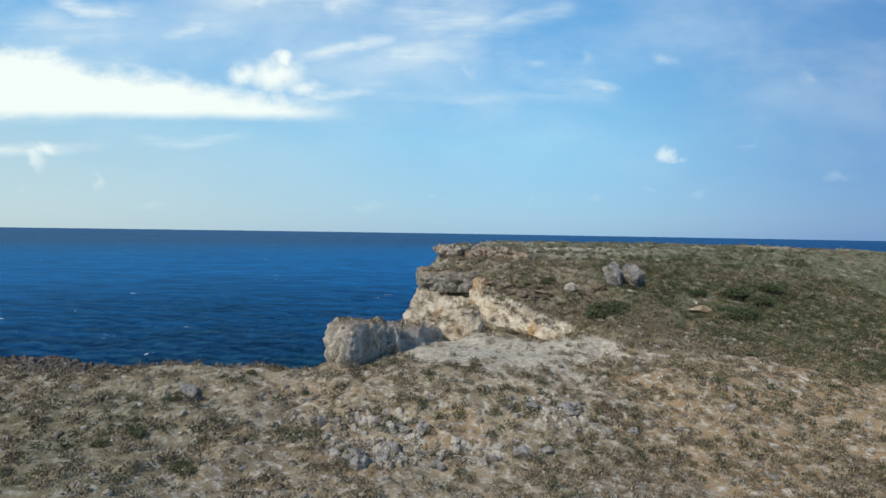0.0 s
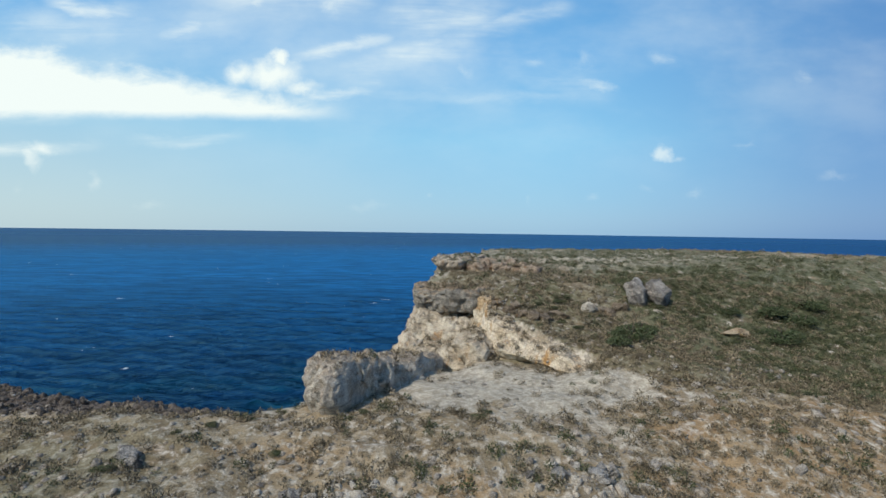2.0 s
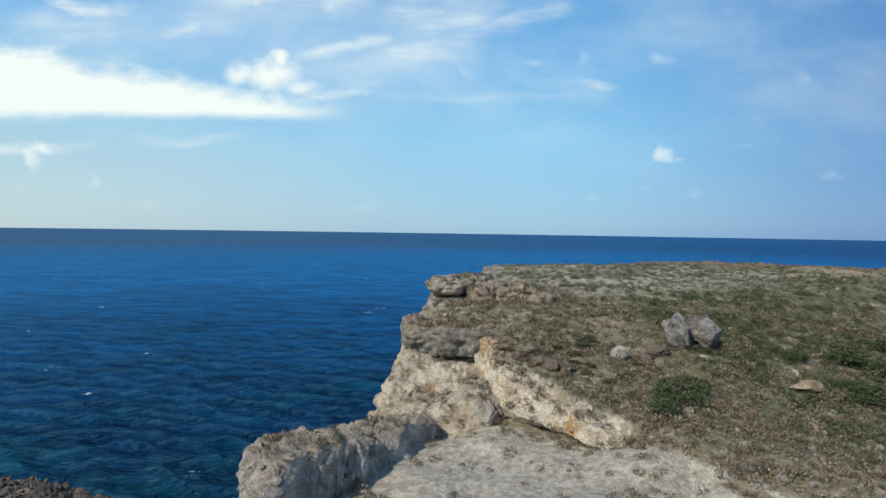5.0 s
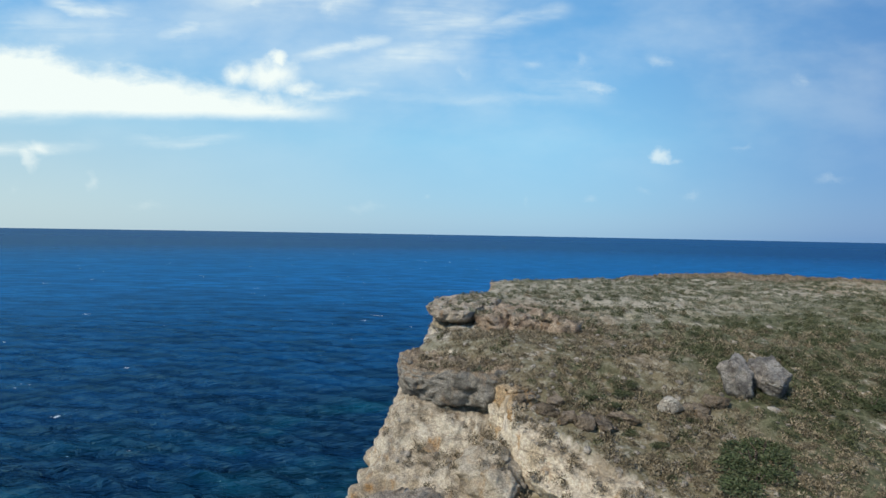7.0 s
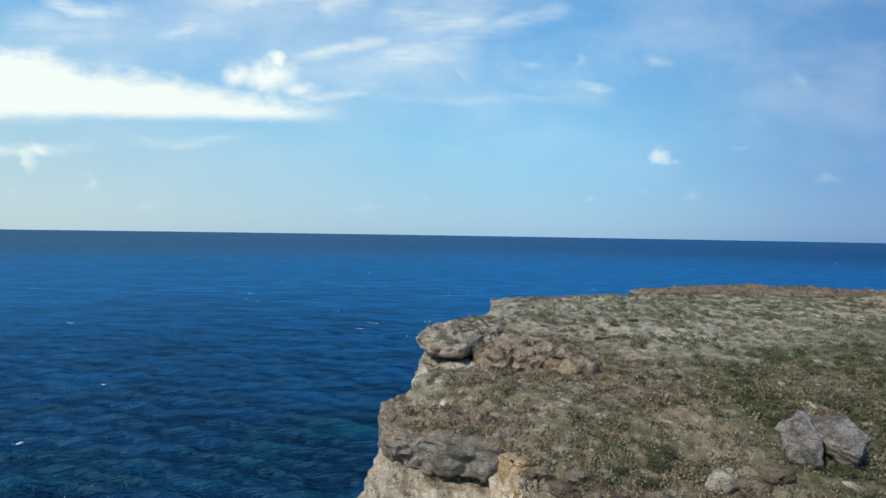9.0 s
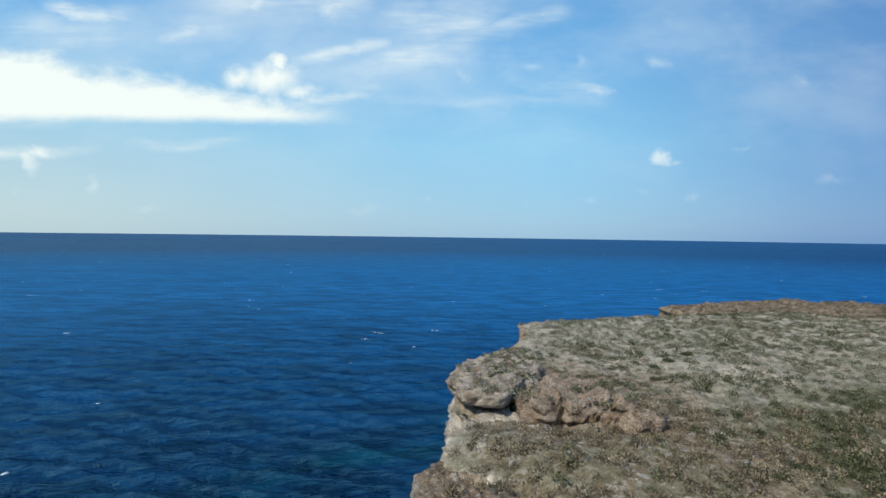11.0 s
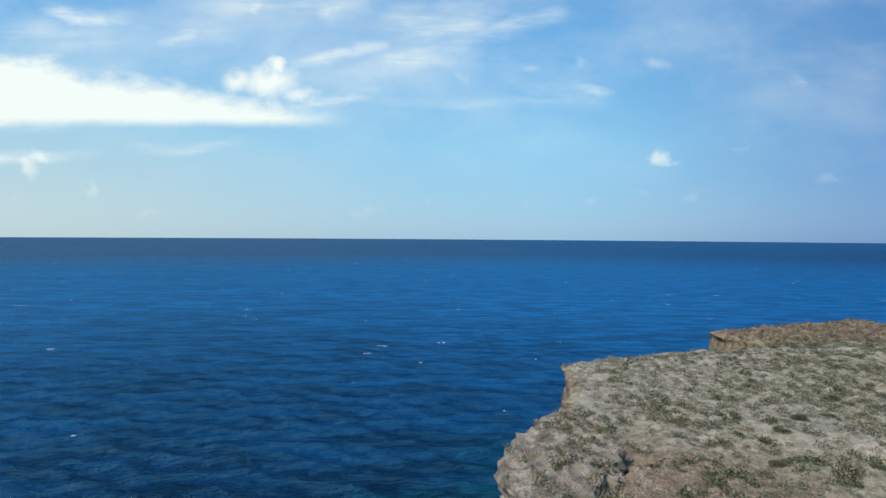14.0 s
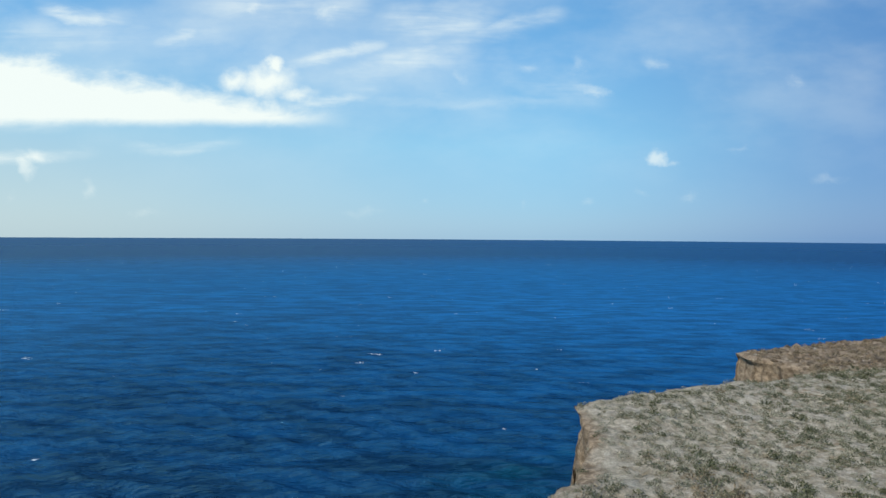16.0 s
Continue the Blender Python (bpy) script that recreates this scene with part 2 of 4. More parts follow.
def height(x, y):
    """The land's own height, without its fine relief."""
    low = 12.1 + 1.95 * sstep(23, 35, y) + 0.2 * sstep(4, 12, x) * sstep(30, 36, y) - 1.3 * sstep(4, 14, x) * sstep(40, 30, y)
    low = low - 1.6 * sstep(-12, -34, x) * sstep(28, 44, y) - 2.1 * sstep(-3, -13, x) * sstep(32, 39, y) + 0.7 * sstep(-5, -14, x) * sstep(34, 26, y)
    low = low - 0.85 * sstep(40, 48, y) * sstep(4, -1, x)
    high = 18.6 + 0.8 * sstep(47, 57, y) + 1.5 * sstep(58, 71, y) - 0.03 * np.maximum(0, x - 16) * sstep(95, 60, y) - 0.4 * sstep(88, 95, y)
    high = high - 0.03 * np.maximum(0, x - 50)
    start, end = 38 + 0.3 * (x - 10), 52 + 0.45 * (x - 10)
    ramp = np.clip((y - start) / np.maximum(end - start, 4), 0, 1)
    ramp = ramp * (1.1 - 0.1 * ramp)
    behind, along = white_line(x, y)
    behind = behind - 2.3 * sstep(2.9, 1.3, x)
    along_ = np.clip(along, 0, 1)
    first = 0.84 - 0.62 * along_
    step = sstep(1.2, 2.1, behind) * (first + (1 - first) * sstep(0.6, 4.2 + 14.0 * along_, behind))
    t = sstep(0.85, 1.25, along)
    rise = step * (1 - t) + ramp * t
    ledge = 0.15 * sstep(61, 62.5, y) * sstep(68, 64, y) * sstep(9, 6, x) - (0.25 * sstep(7.5, 3, x) + 1.0 * np.exp(-((x - 3.0) / 1.1) ** 2)) * np.exp(-((y - 60.4) / 1.15) ** 2)
    cut = np.clip(((x - 1.4) * 2.9 + (y - 61.0) * 3.8) / (2.9 ** 2 + 3.8 ** 2), 0, 1)
    ledge = ledge - 2.0 * sstep(0.75, 0.35, np.hypot(x - 1.4 - 2.9 * cut, y - 61.0 - 3.8 * cut))
    return low + (high - low) * rise + ledge


def relief(x, y, d):
    """Hummocks, pits and ledges of the ground."""
    rough = 0.5 + 0.5 * sstep(-0.2, 0.5, fbm(x, y, 0, 9, 2, 40))
    iron = iron_shore(x, y, d)
    z = 0.30 * fbm(x, y, 0, 8, 3, 3) + rough * 0.20 * fbm(x, y, 0, 1.6, 4, 11, 0.6) + iron * (0.05 + 0.35 * np.abs(fbm(x, y, 0, 1.3, 3, 17, 0.6)))
    return z * (1 - 0.3 * bare(x, y)) + bare(x, y) * 0.22 * fbm(x, y, 0, 2.6, 3, 19, 0.45)


def iron_shore(x, y, d):
    return sstep(-13, -17, x) * sstep(5.2, 3.2, d + 1.2 * fbm(x, y, 0, 4, 2, 5)) * sstep(-0.5, 0.2, y - 36)


def bare(x, y):
    """Smooth pale rock below the step."""
    r = np.hypot((x - 3.0) / 8.2 + (y - 42) * 0.05, (y - 41.0) / 7.0)
    behind, _ = white_line(x, y)
    return sstep(1.15, 0.7, r + 0.5 * fbm(x, y, 0, 3, 3, 8)) * sstep(0.7, 0.1, behind - 3.0 * sstep(2.5, 0.5, x))


def ground_z(x, y):
    x, y = np.asarray(x, float), np.asarray(y, float)
    d, _, _ = coast_distance(x, y)
    return height(x, y) + relief(x, y, d)


def from_grid(name, co, shape, keep=None, material=None, wrap=False):
    """A mesh from a grid of places."""
    r, c = shape
    idx = np.arange(r * c).reshape(r, c)
    if wrap:
        idx = np.concatenate([idx, idx[:, :1]], axis=1)
    f = np.stack([idx[:-1, :-1], idx[:-1, 1:], idx[1:, 1:], idx[1:, :-1]], -1).reshape(-1, 4)
    if keep is not None:
        f = f[keep[f].all(1)]
        used = np.unique(f)
        back = np.zeros(len(co), int)
        back[used] = np.arange(len(used))
        co, f = co[used], back[f]
    me = bulk(name, co, f, material)
    return (me, used) if keep is not None else me


def bulk(name, co, faces, material, smooth=True):
    """A mesh from arrays of places and of equal-sided faces."""
    me = bpy.data.meshes.new(name)
    k = faces.shape[1]
    me.vertices.add(len(co)), me.loops.add(faces.size), me.polygons.add(len(faces))
    me.vertices.foreach_set("co", np.asarray(co, np.float32).ravel())
    me.loops.foreach_set("vertex_index", faces.astype(np.int32).ravel())
    me.polygons.foreach_set("loop_start", np.arange(0, faces.size, k, dtype=np.int32))
    if smooth:
        me.polygons.foreach_set("use_smooth", np.ones(len(faces), bool))
    me.update(calc_edges=True)
    me.validate()
    if material:
        me.materials.append(material)
    return me


def store(me, name, values):
    me.attributes.new(name, "FLOAT", "POINT").data.foreach_set("value", np.asarray(values, np.float32))


# ---- materials ----
def material(name):
    m = bpy.data.materials.new(name)
    m.use_nodes = True
    return m, Graph(m.node_tree)


def finish(g, colour, rough, bump=None, depth=0.02, spec=0.3, **more):
    ins = {"Base Color": colour, "Roughness": rough, "Specular IOR Level": spec}
    if bump is not None:
        ins["Normal"] = g.node("ShaderNodeBump", {"Height": bump, "Distance": depth, "Strength": 1.0}).outputs[0]
    ins.update(more)
    g.node("ShaderNodeOutputMaterial", {0: g.node("ShaderNodeBsdfPrincipled", ins).outputs[0]})


def ground_material():
    m, g = material("soil_and_limestone")
    at = g.node("ShaderNodeNewGeometry").outputs["Position"]
    wide, mid, small, tiny = g.noise(at, 0.12, 3), g.noise(at, 0.55, 5, 0.6), g.noise(at, 2.4, 6, 0.65, 0.3), g.noise(at, 11.0, 5, 0.65)
    soil = g.mix(g.ramp(mid, 0.38, 0.64), (0.225, 0.17, 0.105), (0.40, 0.315, 0.205))
    soil = g.mix(g.ramp(g.math("ADD", wide, g.math("MULTIPLY", g.attr("rusty"), 0.21)), 0.54, 0.68, 0, 0.6), soil, (0.37, 0.235, 0.12))
    stone = g.mix(g.ramp(small, 0.36, 0.66), (0.24, 0.22, 0.19), (0.56, 0.51, 0.43))
    stony = g.ramp(g.math("ADD", small, g.math("MULTIPLY", g.attr("pale"), 0.15)), 0.42, 0.68)
    colour = g.mix(stony, soil, stone)
    colour = g.mix(g.math("MULTIPLY", g.attr("pale"), 0.7), colour, g.mix(g.ramp(small, 0.3, 0.7), (0.275, 0.248, 0.19), (0.475, 0.43, 0.335)))
    litter = g.mix(g.ramp(small, 0.35, 0.65), (0.058, 0.066, 0.034), (0.15, 0.15, 0.088))
    colour = g.mix(g.math("MULTIPLY", g.attr("green"), g.ramp(mid, 0.28, 0.50)), colour, litter)
    dark = g.mix(g.ramp(small, 0.35, 0.7), (0.045, 0.038, 0.033), (0.15, 0.125, 0.105))
    colour = g.mix(g.attr("iron"), colour, dark)
    face = g.mix(g.ramp(mid, 0.35, 0.62), (0.28, 0.235, 0.17), (0.66, 0.60, 0.50))
    face = g.mix(g.ramp(g.noise(g.vec("MULTIPLY", at, (1, 1, 0.3)), 0.8, 4), 0.56, 0.70, 0, 0.5), face, (0.36, 0.23, 0.11))
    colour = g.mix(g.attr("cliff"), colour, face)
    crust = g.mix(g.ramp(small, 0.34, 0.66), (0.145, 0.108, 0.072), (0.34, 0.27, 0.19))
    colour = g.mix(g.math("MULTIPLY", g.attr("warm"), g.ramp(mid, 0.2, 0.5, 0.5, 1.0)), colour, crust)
    # dark upright streaks painted on the cliffs, standing in for shade in clefts
    cleft_shade = g.noise(g.vec("MULTIPLY", at, (1.0, 1.0, 0.12)), 1.9, 4, 0.6)
    colour = g.mix(g.math("MULTIPLY", g.attr("cliff"), g.ramp(cleft_shade, 0.53, 0.62, 0.0, 0.6)), colour, (0.07, 0.056, 0.043))
    speck = g.noise(at, 27.0, 4, 0.7)
    colour = g.mix(0.45, colour, g.mix(g.ramp(tiny, 0.34, 0.66), (0.28, 0.28, 0.29), (0.72, 0.71, 0.69)), "OVERLAY")
    colour = g.mix(0.22, colour, g.mix(g.ramp(speck, 0.36, 0.64), (0.3, 0.3, 0.31), (0.70, 0.69, 0.68)), "OVERLAY")
    height_ = g.math("ADD", g.math("ADD", small, g.math("MULTIPLY", tiny, 0.5)), g.math("MULTIPLY", speck, 0.22))
    finish(g, colour, 0.95, height_, 0.15, 0.15)
    return m


def rock_material(name, low, high, rust=0.3, top=0.0, scale=1.0, speckle=0.75, soil=((0.24, 0.20, 0.15), (0.44, 0.385, 0.30))):
    """Weathered limestone: two greys, ochre streaks, pits; top: how far lichen and soil lie on its upper side."""
    m, g = material(name)
    geo = g.node("ShaderNodeNewGeometry")
    at = geo.outputs["Position"]
    mid, small, tiny = g.noise(at, 0.8 * scale, 5, 0.6, 0.3), g.noise(at, 3.2 * scale, 6, 0.65, 0.4), g.noise(at, 13.0 * scale, 5, 0.65)
    colour = g.mix(g.ramp(mid, 0.34, 0.64), low, high)
    streaks = g.noise(g.vec("MULTIPLY", at, (1.0, 1.0, 0.22)), 1.3 * scale, 5, 0.6)
    colour = g.mix(g.ramp(streaks, 0.54, 0.68, 0.0, rust), colour, (0.40, 0.235, 0.095))
    colour = g.mix(g.ramp(small, 0.60, 0.72, 0.0, 0.55), colour, (0.07, 0.06, 0.052))
    if top:
        up = g.node("ShaderNodeSeparateXYZ", {0: geo.outputs["Normal"]}).outputs[2]
        crust = g.mix(g.ramp(small, 0.38, 0.62), *soil)
        colour = g.mix(g.math("MULTIPLY", g.ramp(g.math("ADD", up, g.math("MULTIPLY", g.math("SUBTRACT", mid, 0.5), 0.8)), 0.35, 0.75), top), colour, crust)
    speck = g.noise(at, 30.0 * scale, 4, 0.7)
    colour = g.mix(speckle, colour, g.mix(g.ramp(tiny, 0.34, 0.66), (0.27, 0.27, 0.28), (0.73, 0.72, 0.70)), "OVERLAY")
    colour = g.mix(0.6 * speckle, colour, g.mix(g.ramp(speck, 0.36, 0.64), (0.3, 0.3, 0.31), (0.70, 0.69, 0.68)), "OVERLAY")
    lines = g.noise(g.vec("MULTIPLY", at, (0.35, 0.35, 2.6)), 1.6 * scale, 5, 0.65, 0.5)
    colour = g.mix(g.ramp(lines, 0.56, 0.66, 0.0, 0.5), colour, (0.10, 0.085, 0.07))
    cells = g.node("ShaderNodeTexVoronoi", {"Vector": at, "Scale": 2.6 * scale}).outputs[0]
    h = g.math("ADD", g.math("ADD", small, g.math("MULTIPLY", tiny, 0.55)), g.math("MULTIPLY", cells, 0.3))
    h = g.math("ADD", h, g.math("ADD", g.math("MULTIPLY", speck, 0.2), g.math("MULTIPLY", lines, -0.5)))
    finish(g, colour, 0.93, h, 0.24, 0.15)
    return m


def leaf_material(name, dark, light, dry):
    m, g = material(name)
    at = g.node("ShaderNodeNewGeometry")
    r = at.outputs["Random Per Island"]
    patch = g.noise(at.outputs["Position"], 2.3, 3, 0.6)
    colour = g.mix(g.ramp(r, 0.1, 0.9), dark, light)
    colour = g.mix(0.6, colour, g.mix(g.ramp(g.noise(at.outputs["Position"], 14.0, 3, 0.7), 0.36, 0.64), (0.36, 0.36, 0.36), (0.64, 0.64, 0.63)), "OVERLAY")
    colour = g.mix(g.ramp(g.math("ADD", patch, g.math("MULTIPLY", g.math("SUBTRACT", r, 0.5), 0.35)), 0.46, 0.62), colour, dry)
    wither = g.noise(at.outputs["Position"], 1.1, 3, 0.6)
    colour = g.mix(g.ramp(wither, 0.52, 0.36, 0.0, 0.6), colour, dark)
    finish(g, colour, 0.75, None, 0, 0.2)
    return m


def sea_material():
    m, g = material("sea_water")
    at = g.node("ShaderNodeNewGeometry").outputs["Position"]
    flat = g.vec("MULTIPLY", at, (0.42, 1.0, 0.0))
    big, mid, small = g.noise(flat, 0.03, 4, 0.55), g.noise(flat, 0.36, 4, 0.6, 0.2), g.noise(flat, 1.5, 4, 0.6, 0.2)
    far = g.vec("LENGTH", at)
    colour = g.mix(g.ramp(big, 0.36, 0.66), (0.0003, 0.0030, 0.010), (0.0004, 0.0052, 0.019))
    # base colour brightened with distance, filling in for the muted sky reflection
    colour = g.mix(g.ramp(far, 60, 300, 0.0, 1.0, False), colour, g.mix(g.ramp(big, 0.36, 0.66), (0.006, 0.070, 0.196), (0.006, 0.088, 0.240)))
    # haze painted into the water colour: dull on the left, deeper blue to the right
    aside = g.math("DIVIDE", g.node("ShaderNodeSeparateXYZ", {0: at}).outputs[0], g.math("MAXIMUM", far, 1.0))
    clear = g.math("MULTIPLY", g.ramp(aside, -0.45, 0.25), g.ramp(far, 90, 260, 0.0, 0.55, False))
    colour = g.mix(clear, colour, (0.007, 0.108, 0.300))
    # grey band painted into the far water in place of cloud shadow
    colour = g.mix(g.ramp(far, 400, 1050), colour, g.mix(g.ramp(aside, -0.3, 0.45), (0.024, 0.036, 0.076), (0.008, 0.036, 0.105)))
    teal = g.math("MULTIPLY", g.attr("shallow"), g.ramp(g.noise(flat, 0.09, 4, 0.6), 0.40, 0.62))
    colour = g.mix(g.math("MULTIPLY", teal, 0.8), colour, (0.0008, 0.042, 0.050))
    # wind-wave shading painted into the colour by noise: lighter backs, dark troughs
    wave_shade = g.noise(g.vec("MULTIPLY", at, (0.34, 1.0, 0.0)), 0.16, 6, 0.72, 0.3)
    colour = g.mix(g.ramp(far, 80, 400, 0.95, 0.45, False), colour, g.mix(g.ramp(wave_shade, 0.38, 0.62), (0.24, 0.26, 0.28), (0.78, 0.78, 0.78)), "OVERLAY")
    foam = g.math("MULTIPLY", g.ramp(g.noise(g.vec("MULTIPLY", at, (0.6, 1.0, 0.0)), 0.16, 3, 0.6, 0.3), 0.700, 0.715), g.ramp(g.noise(at, 1.4, 3), 0.5, 0.6))
    colour = g.mix(foam, colour, (0.75, 0.78, 0.8))
    h = g.math("ADD", g.math("MULTIPLY", mid, 1.0), g.math("MULTIPLY", small, 0.28))
    strength = g.ramp(far, 60, 1500, 0.9, 1.0, False)
    bump = g.node("ShaderNodeBump", {"Height": h, "Distance": 2.6, "Strength": strength}).outputs[0]
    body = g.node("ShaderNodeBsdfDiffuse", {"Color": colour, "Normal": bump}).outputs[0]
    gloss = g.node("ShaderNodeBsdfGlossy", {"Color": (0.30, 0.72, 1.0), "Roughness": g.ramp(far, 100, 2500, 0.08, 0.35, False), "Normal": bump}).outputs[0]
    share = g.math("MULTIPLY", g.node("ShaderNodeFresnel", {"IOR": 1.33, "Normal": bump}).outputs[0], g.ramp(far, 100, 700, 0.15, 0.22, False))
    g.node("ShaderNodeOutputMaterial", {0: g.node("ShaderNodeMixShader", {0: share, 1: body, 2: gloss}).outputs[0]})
    return m


GROUND = ground_material()
GREY_ROCK = rock_material("grey_limestone", (0.35, 0.325, 0.28), (0.66, 0.62, 0.535), 0.3, 0.55, 1.2, 0.75, ((0.19, 0.135, 0.085), (0.42, 0.33, 0.23)))
BROWN_ROCK = rock_material("brown_limestone", (0.235, 0.175, 0.13), (0.50, 0.415, 0.32), 0.5, 0.5, 1.4, 0.9, ((0.24, 0.185, 0.13), (0.46, 0.385, 0.295)))
WHITE_ROCK = rock_material("pale_limestone", (0.36, 0.30, 0.215), (0.69, 0.625, 0.50), 0.85, 0.6, 0.9, 0.7)
BOULDER_ROCK = rock_material("boulder_limestone", (0.15, 0.145, 0.14), (0.42, 0.40, 0.365), 0.1, 0.0, 1.5)
STONE_ROCK = rock_material("stone_limestone", (0.38, 0.345, 0.285), (0.62, 0.575, 0.49), 0.15, 0.0, 1.5)
LEDGE_ROCK = rock_material("ledge_limestone", (0.25, 0.21, 0.165), (0.56, 0.50, 0.41), 0.5, 0.0, 1.5, 0.85)
STEP_ROCK = rock_material("stained_limestone", (0.40, 0.325, 0.22), (0.70, 0.625, 0.49), 1.0, 0.5, 0.65, 0.65)
SLAB_ROCK = rock_material("slab_limestone", (0.165, 0.158, 0.138), (0.37, 0.35, 0.305), 0.25, 1.0, 1.3, 0.75, ((0.20, 0.15, 0.10), (0.40, 0.325, 0.235)))
OCHRE_ROCK = rock_material("ochre_limestone", (0.36, 0.23, 0.11), (0.55, 0.43, 0.28), 1.0, 0.4)
CRAG = rock_material("crag_limestone", (0.17, 0.165, 0.155), (0.46, 0.44, 0.40), 0.15, 0.0, 1.6)
DARK = rock_material("shore_limestone", (0.065, 0.057, 0.050), (0.21, 0.185, 0.16), 0.1, 0.0, 1.5)
OUTCROP = rock_material("outcrop_limestone", (0.10, 0.082, 0.062), (0.30, 0.245, 0.18), 0.4, 0.0, 1.6)
RUBBLE = rock_material("rubble_limestone", (0.22, 0.20, 0.17), (0.50, 0.455, 0.385), 0.2, 0.0, 1.5)
DRY = leaf_material("dry_scrub_leaves", (0.074, 0.061, 0.040), (0.25, 0.207, 0.135), (0.315, 0.26, 0.175))
GREEN = leaf_material("green_scrub_leaves", (0.034, 0.044, 0.020), (0.092, 0.108, 0.050), (0.14, 0.14, 0.078))
GREY = leaf_material("grey_scrub_leaves", (0.105, 0.115, 0.078), (0.29, 0.295, 0.215), (0.35, 0.335, 0.26))
SAGE = leaf_material("sage_scrub_leaves", (0.060, 0.070, 0.040), (0.135, 0.145, 0.09), (0.16, 0.155, 0.10))
BUSH = leaf_material("bush_leaves", (0.036, 0.052, 0.022), (0.088, 0.115, 0.05), (0.095, 0.105, 0.055))
WOOD = rock_material("dry_wood", (0.10, 0.08, 0.06), (0.22, 0.18, 0.14), 0.0, 0.0, 4.0)
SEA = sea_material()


# ---- ground ----
def spread(lo, hi, step, least, most):
    """Even steps from lo to hi, then ever longer ones to least and most."""
    out = list(np.arange(lo, hi + step / 2, step))
    s = step
    while out[-1] < most:
        s *= 1.22
        out.append(out[-1] + s)
    s = step
    while out[0] > least:
        s *= 1.22
        out.insert(0, out[0] - s)
    return np.array(out)


def build_ground():
    xs, ys = spread(-46, 62, 0.27, -850, 850), spread(16, 114, 0.27, -1200, 220)
    x, y = (a.ravel() for a in np.meshgrid(xs, ys))
    calm = 0.55 - 0.28 * sstep(48, 56, y)
    wx = calm * fbm(x, y, 0, 3.5, 3, 21) + 0.14 * fbm(x, y, 0, 0.8, 2, 22)
    wy = calm * fbm(x, y, 0, 3.5, 3, 23) + 0.14 * fbm(x, y, 0, 0.8, 2, 24)
    d, cx, cy = coast_distance(x + wx, y + wy)
    cx, cy = cx - wx, cy - wy
    wall, foot = 8.0, -3.0
    over = d < 0
    v = np.clip(-d / wall, 0, 1)
    bx, by = np.where(over, cx, x), np.where(over, cy, y)
    top = height(bx, by) + relief(bx, by, np.maximum(d, 0))
    # round the rim
    top = top - 0.25 * sstep(0.8, 0.0, d) * (~over)
    drop = v ** 1.7
    z = np.where(over, top - 0.25 + (foot - top) * drop, top)
    nx, ny = x - cx, y - cy
    n = np.maximum(np.hypot(nx, ny), 1e-6)
    flare = 0.06 + 0.42 * sstep(45, 50, by) * sstep(62, 56, by) * (np.abs(bx) < 8) + 0.25 * sstep(60, 64, by) * sstep(74, 66, by) * (bx < 6)
    flare = flare - 0.08 * sstep(70, 74, by) * (bx < 40)
    out = np.minimum(np.maximum(top - z - np.where(flare > 0.2, 1.9, 0.0), 0), np.where(flare > 0, 40.0, 3.5)) * flare
    out = out + np.where(over, sstep(0.0, 0.12, v) * (-0.15 + (0.4 + 0.2 * sstep(62, 54, by)) * fbm(bx, by, z, 2.8, 3, 31, 0.45) + 0.45 * np.abs(fbm(bx, by, 0.35 * z, 1.3, 3, 33, 0.55)) - 0.15), 0)
    px, py = np.where(over, bx + nx / n * out, x), np.where(over, by + ny / n * out, y)
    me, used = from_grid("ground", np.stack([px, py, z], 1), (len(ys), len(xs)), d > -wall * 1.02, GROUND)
    x, y, d, v = x[used], y[used], d[used], v[used]
    over = over[used]
    e = 0.2
    steep = np.hypot(height(x + e, y) - height(x - e, y), height(x, y + e) - height(x, y - e)) / (2 * e)
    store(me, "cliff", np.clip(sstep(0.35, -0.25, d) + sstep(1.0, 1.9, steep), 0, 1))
    store(me, "warm", np.clip(sstep(60, 68, y) * sstep(0.8, -0.2, d + 0.5 * fbm(x, y, 0, 1.8, 2, 66)) + 0.95 * sstep(89.5, 93, y - 0.02 * x + 0.8 * fbm(x, y, 0, 3, 2, 68)) + 0.85 * sstep(7.5, 4.0, np.hypot(x - 4.6, (y - 63.5) * 1.1) + 1.5 * fbm(x, y, 0, 3, 2, 67)) + 0.8 * sstep(2.6, 1.0, np.abs((x - 5) * 0.7 + (y - 62) * 0.71) + 1.2 * fbm(x, y, 0, 2.5, 2, 69)) * sstep(4, 6, x) * sstep(13, 10, x), 0, 1))
    store(me, "rusty", sstep(4, 14, x) * sstep(44, 34, y))
    store(me, "iron", np.where(over, 0.0, iron_shore(x, y, d)))
    rim = sstep(2.6, 0.4, d + 0.9 * fbm(x, y, 0, 2.5, 2, 61)) * sstep(-17, -12, x)
    store(me, "pale", np.clip(bare(x, y) + 0.8 * sstep(4.2, 2.2, np.hypot(x - 1.0, (y - 59.5) * 1.3) + fbm(x, y, 0, 2, 2, 64)) + 0.75 * rim + sstep(58.5, 62, y - 0.55 * np.maximum(0, x - 15) + 1.5 * fbm(x, y, 0, 4, 2, 63)) * sstep(98, 90, y) * sstep(44, 26, x) * (0.7 + 0.3 * sstep(0.5, -0.1, fbm(x, y, 0, 7, 3, 62))), 0, 1))
    slope = slope_zone(x, y)
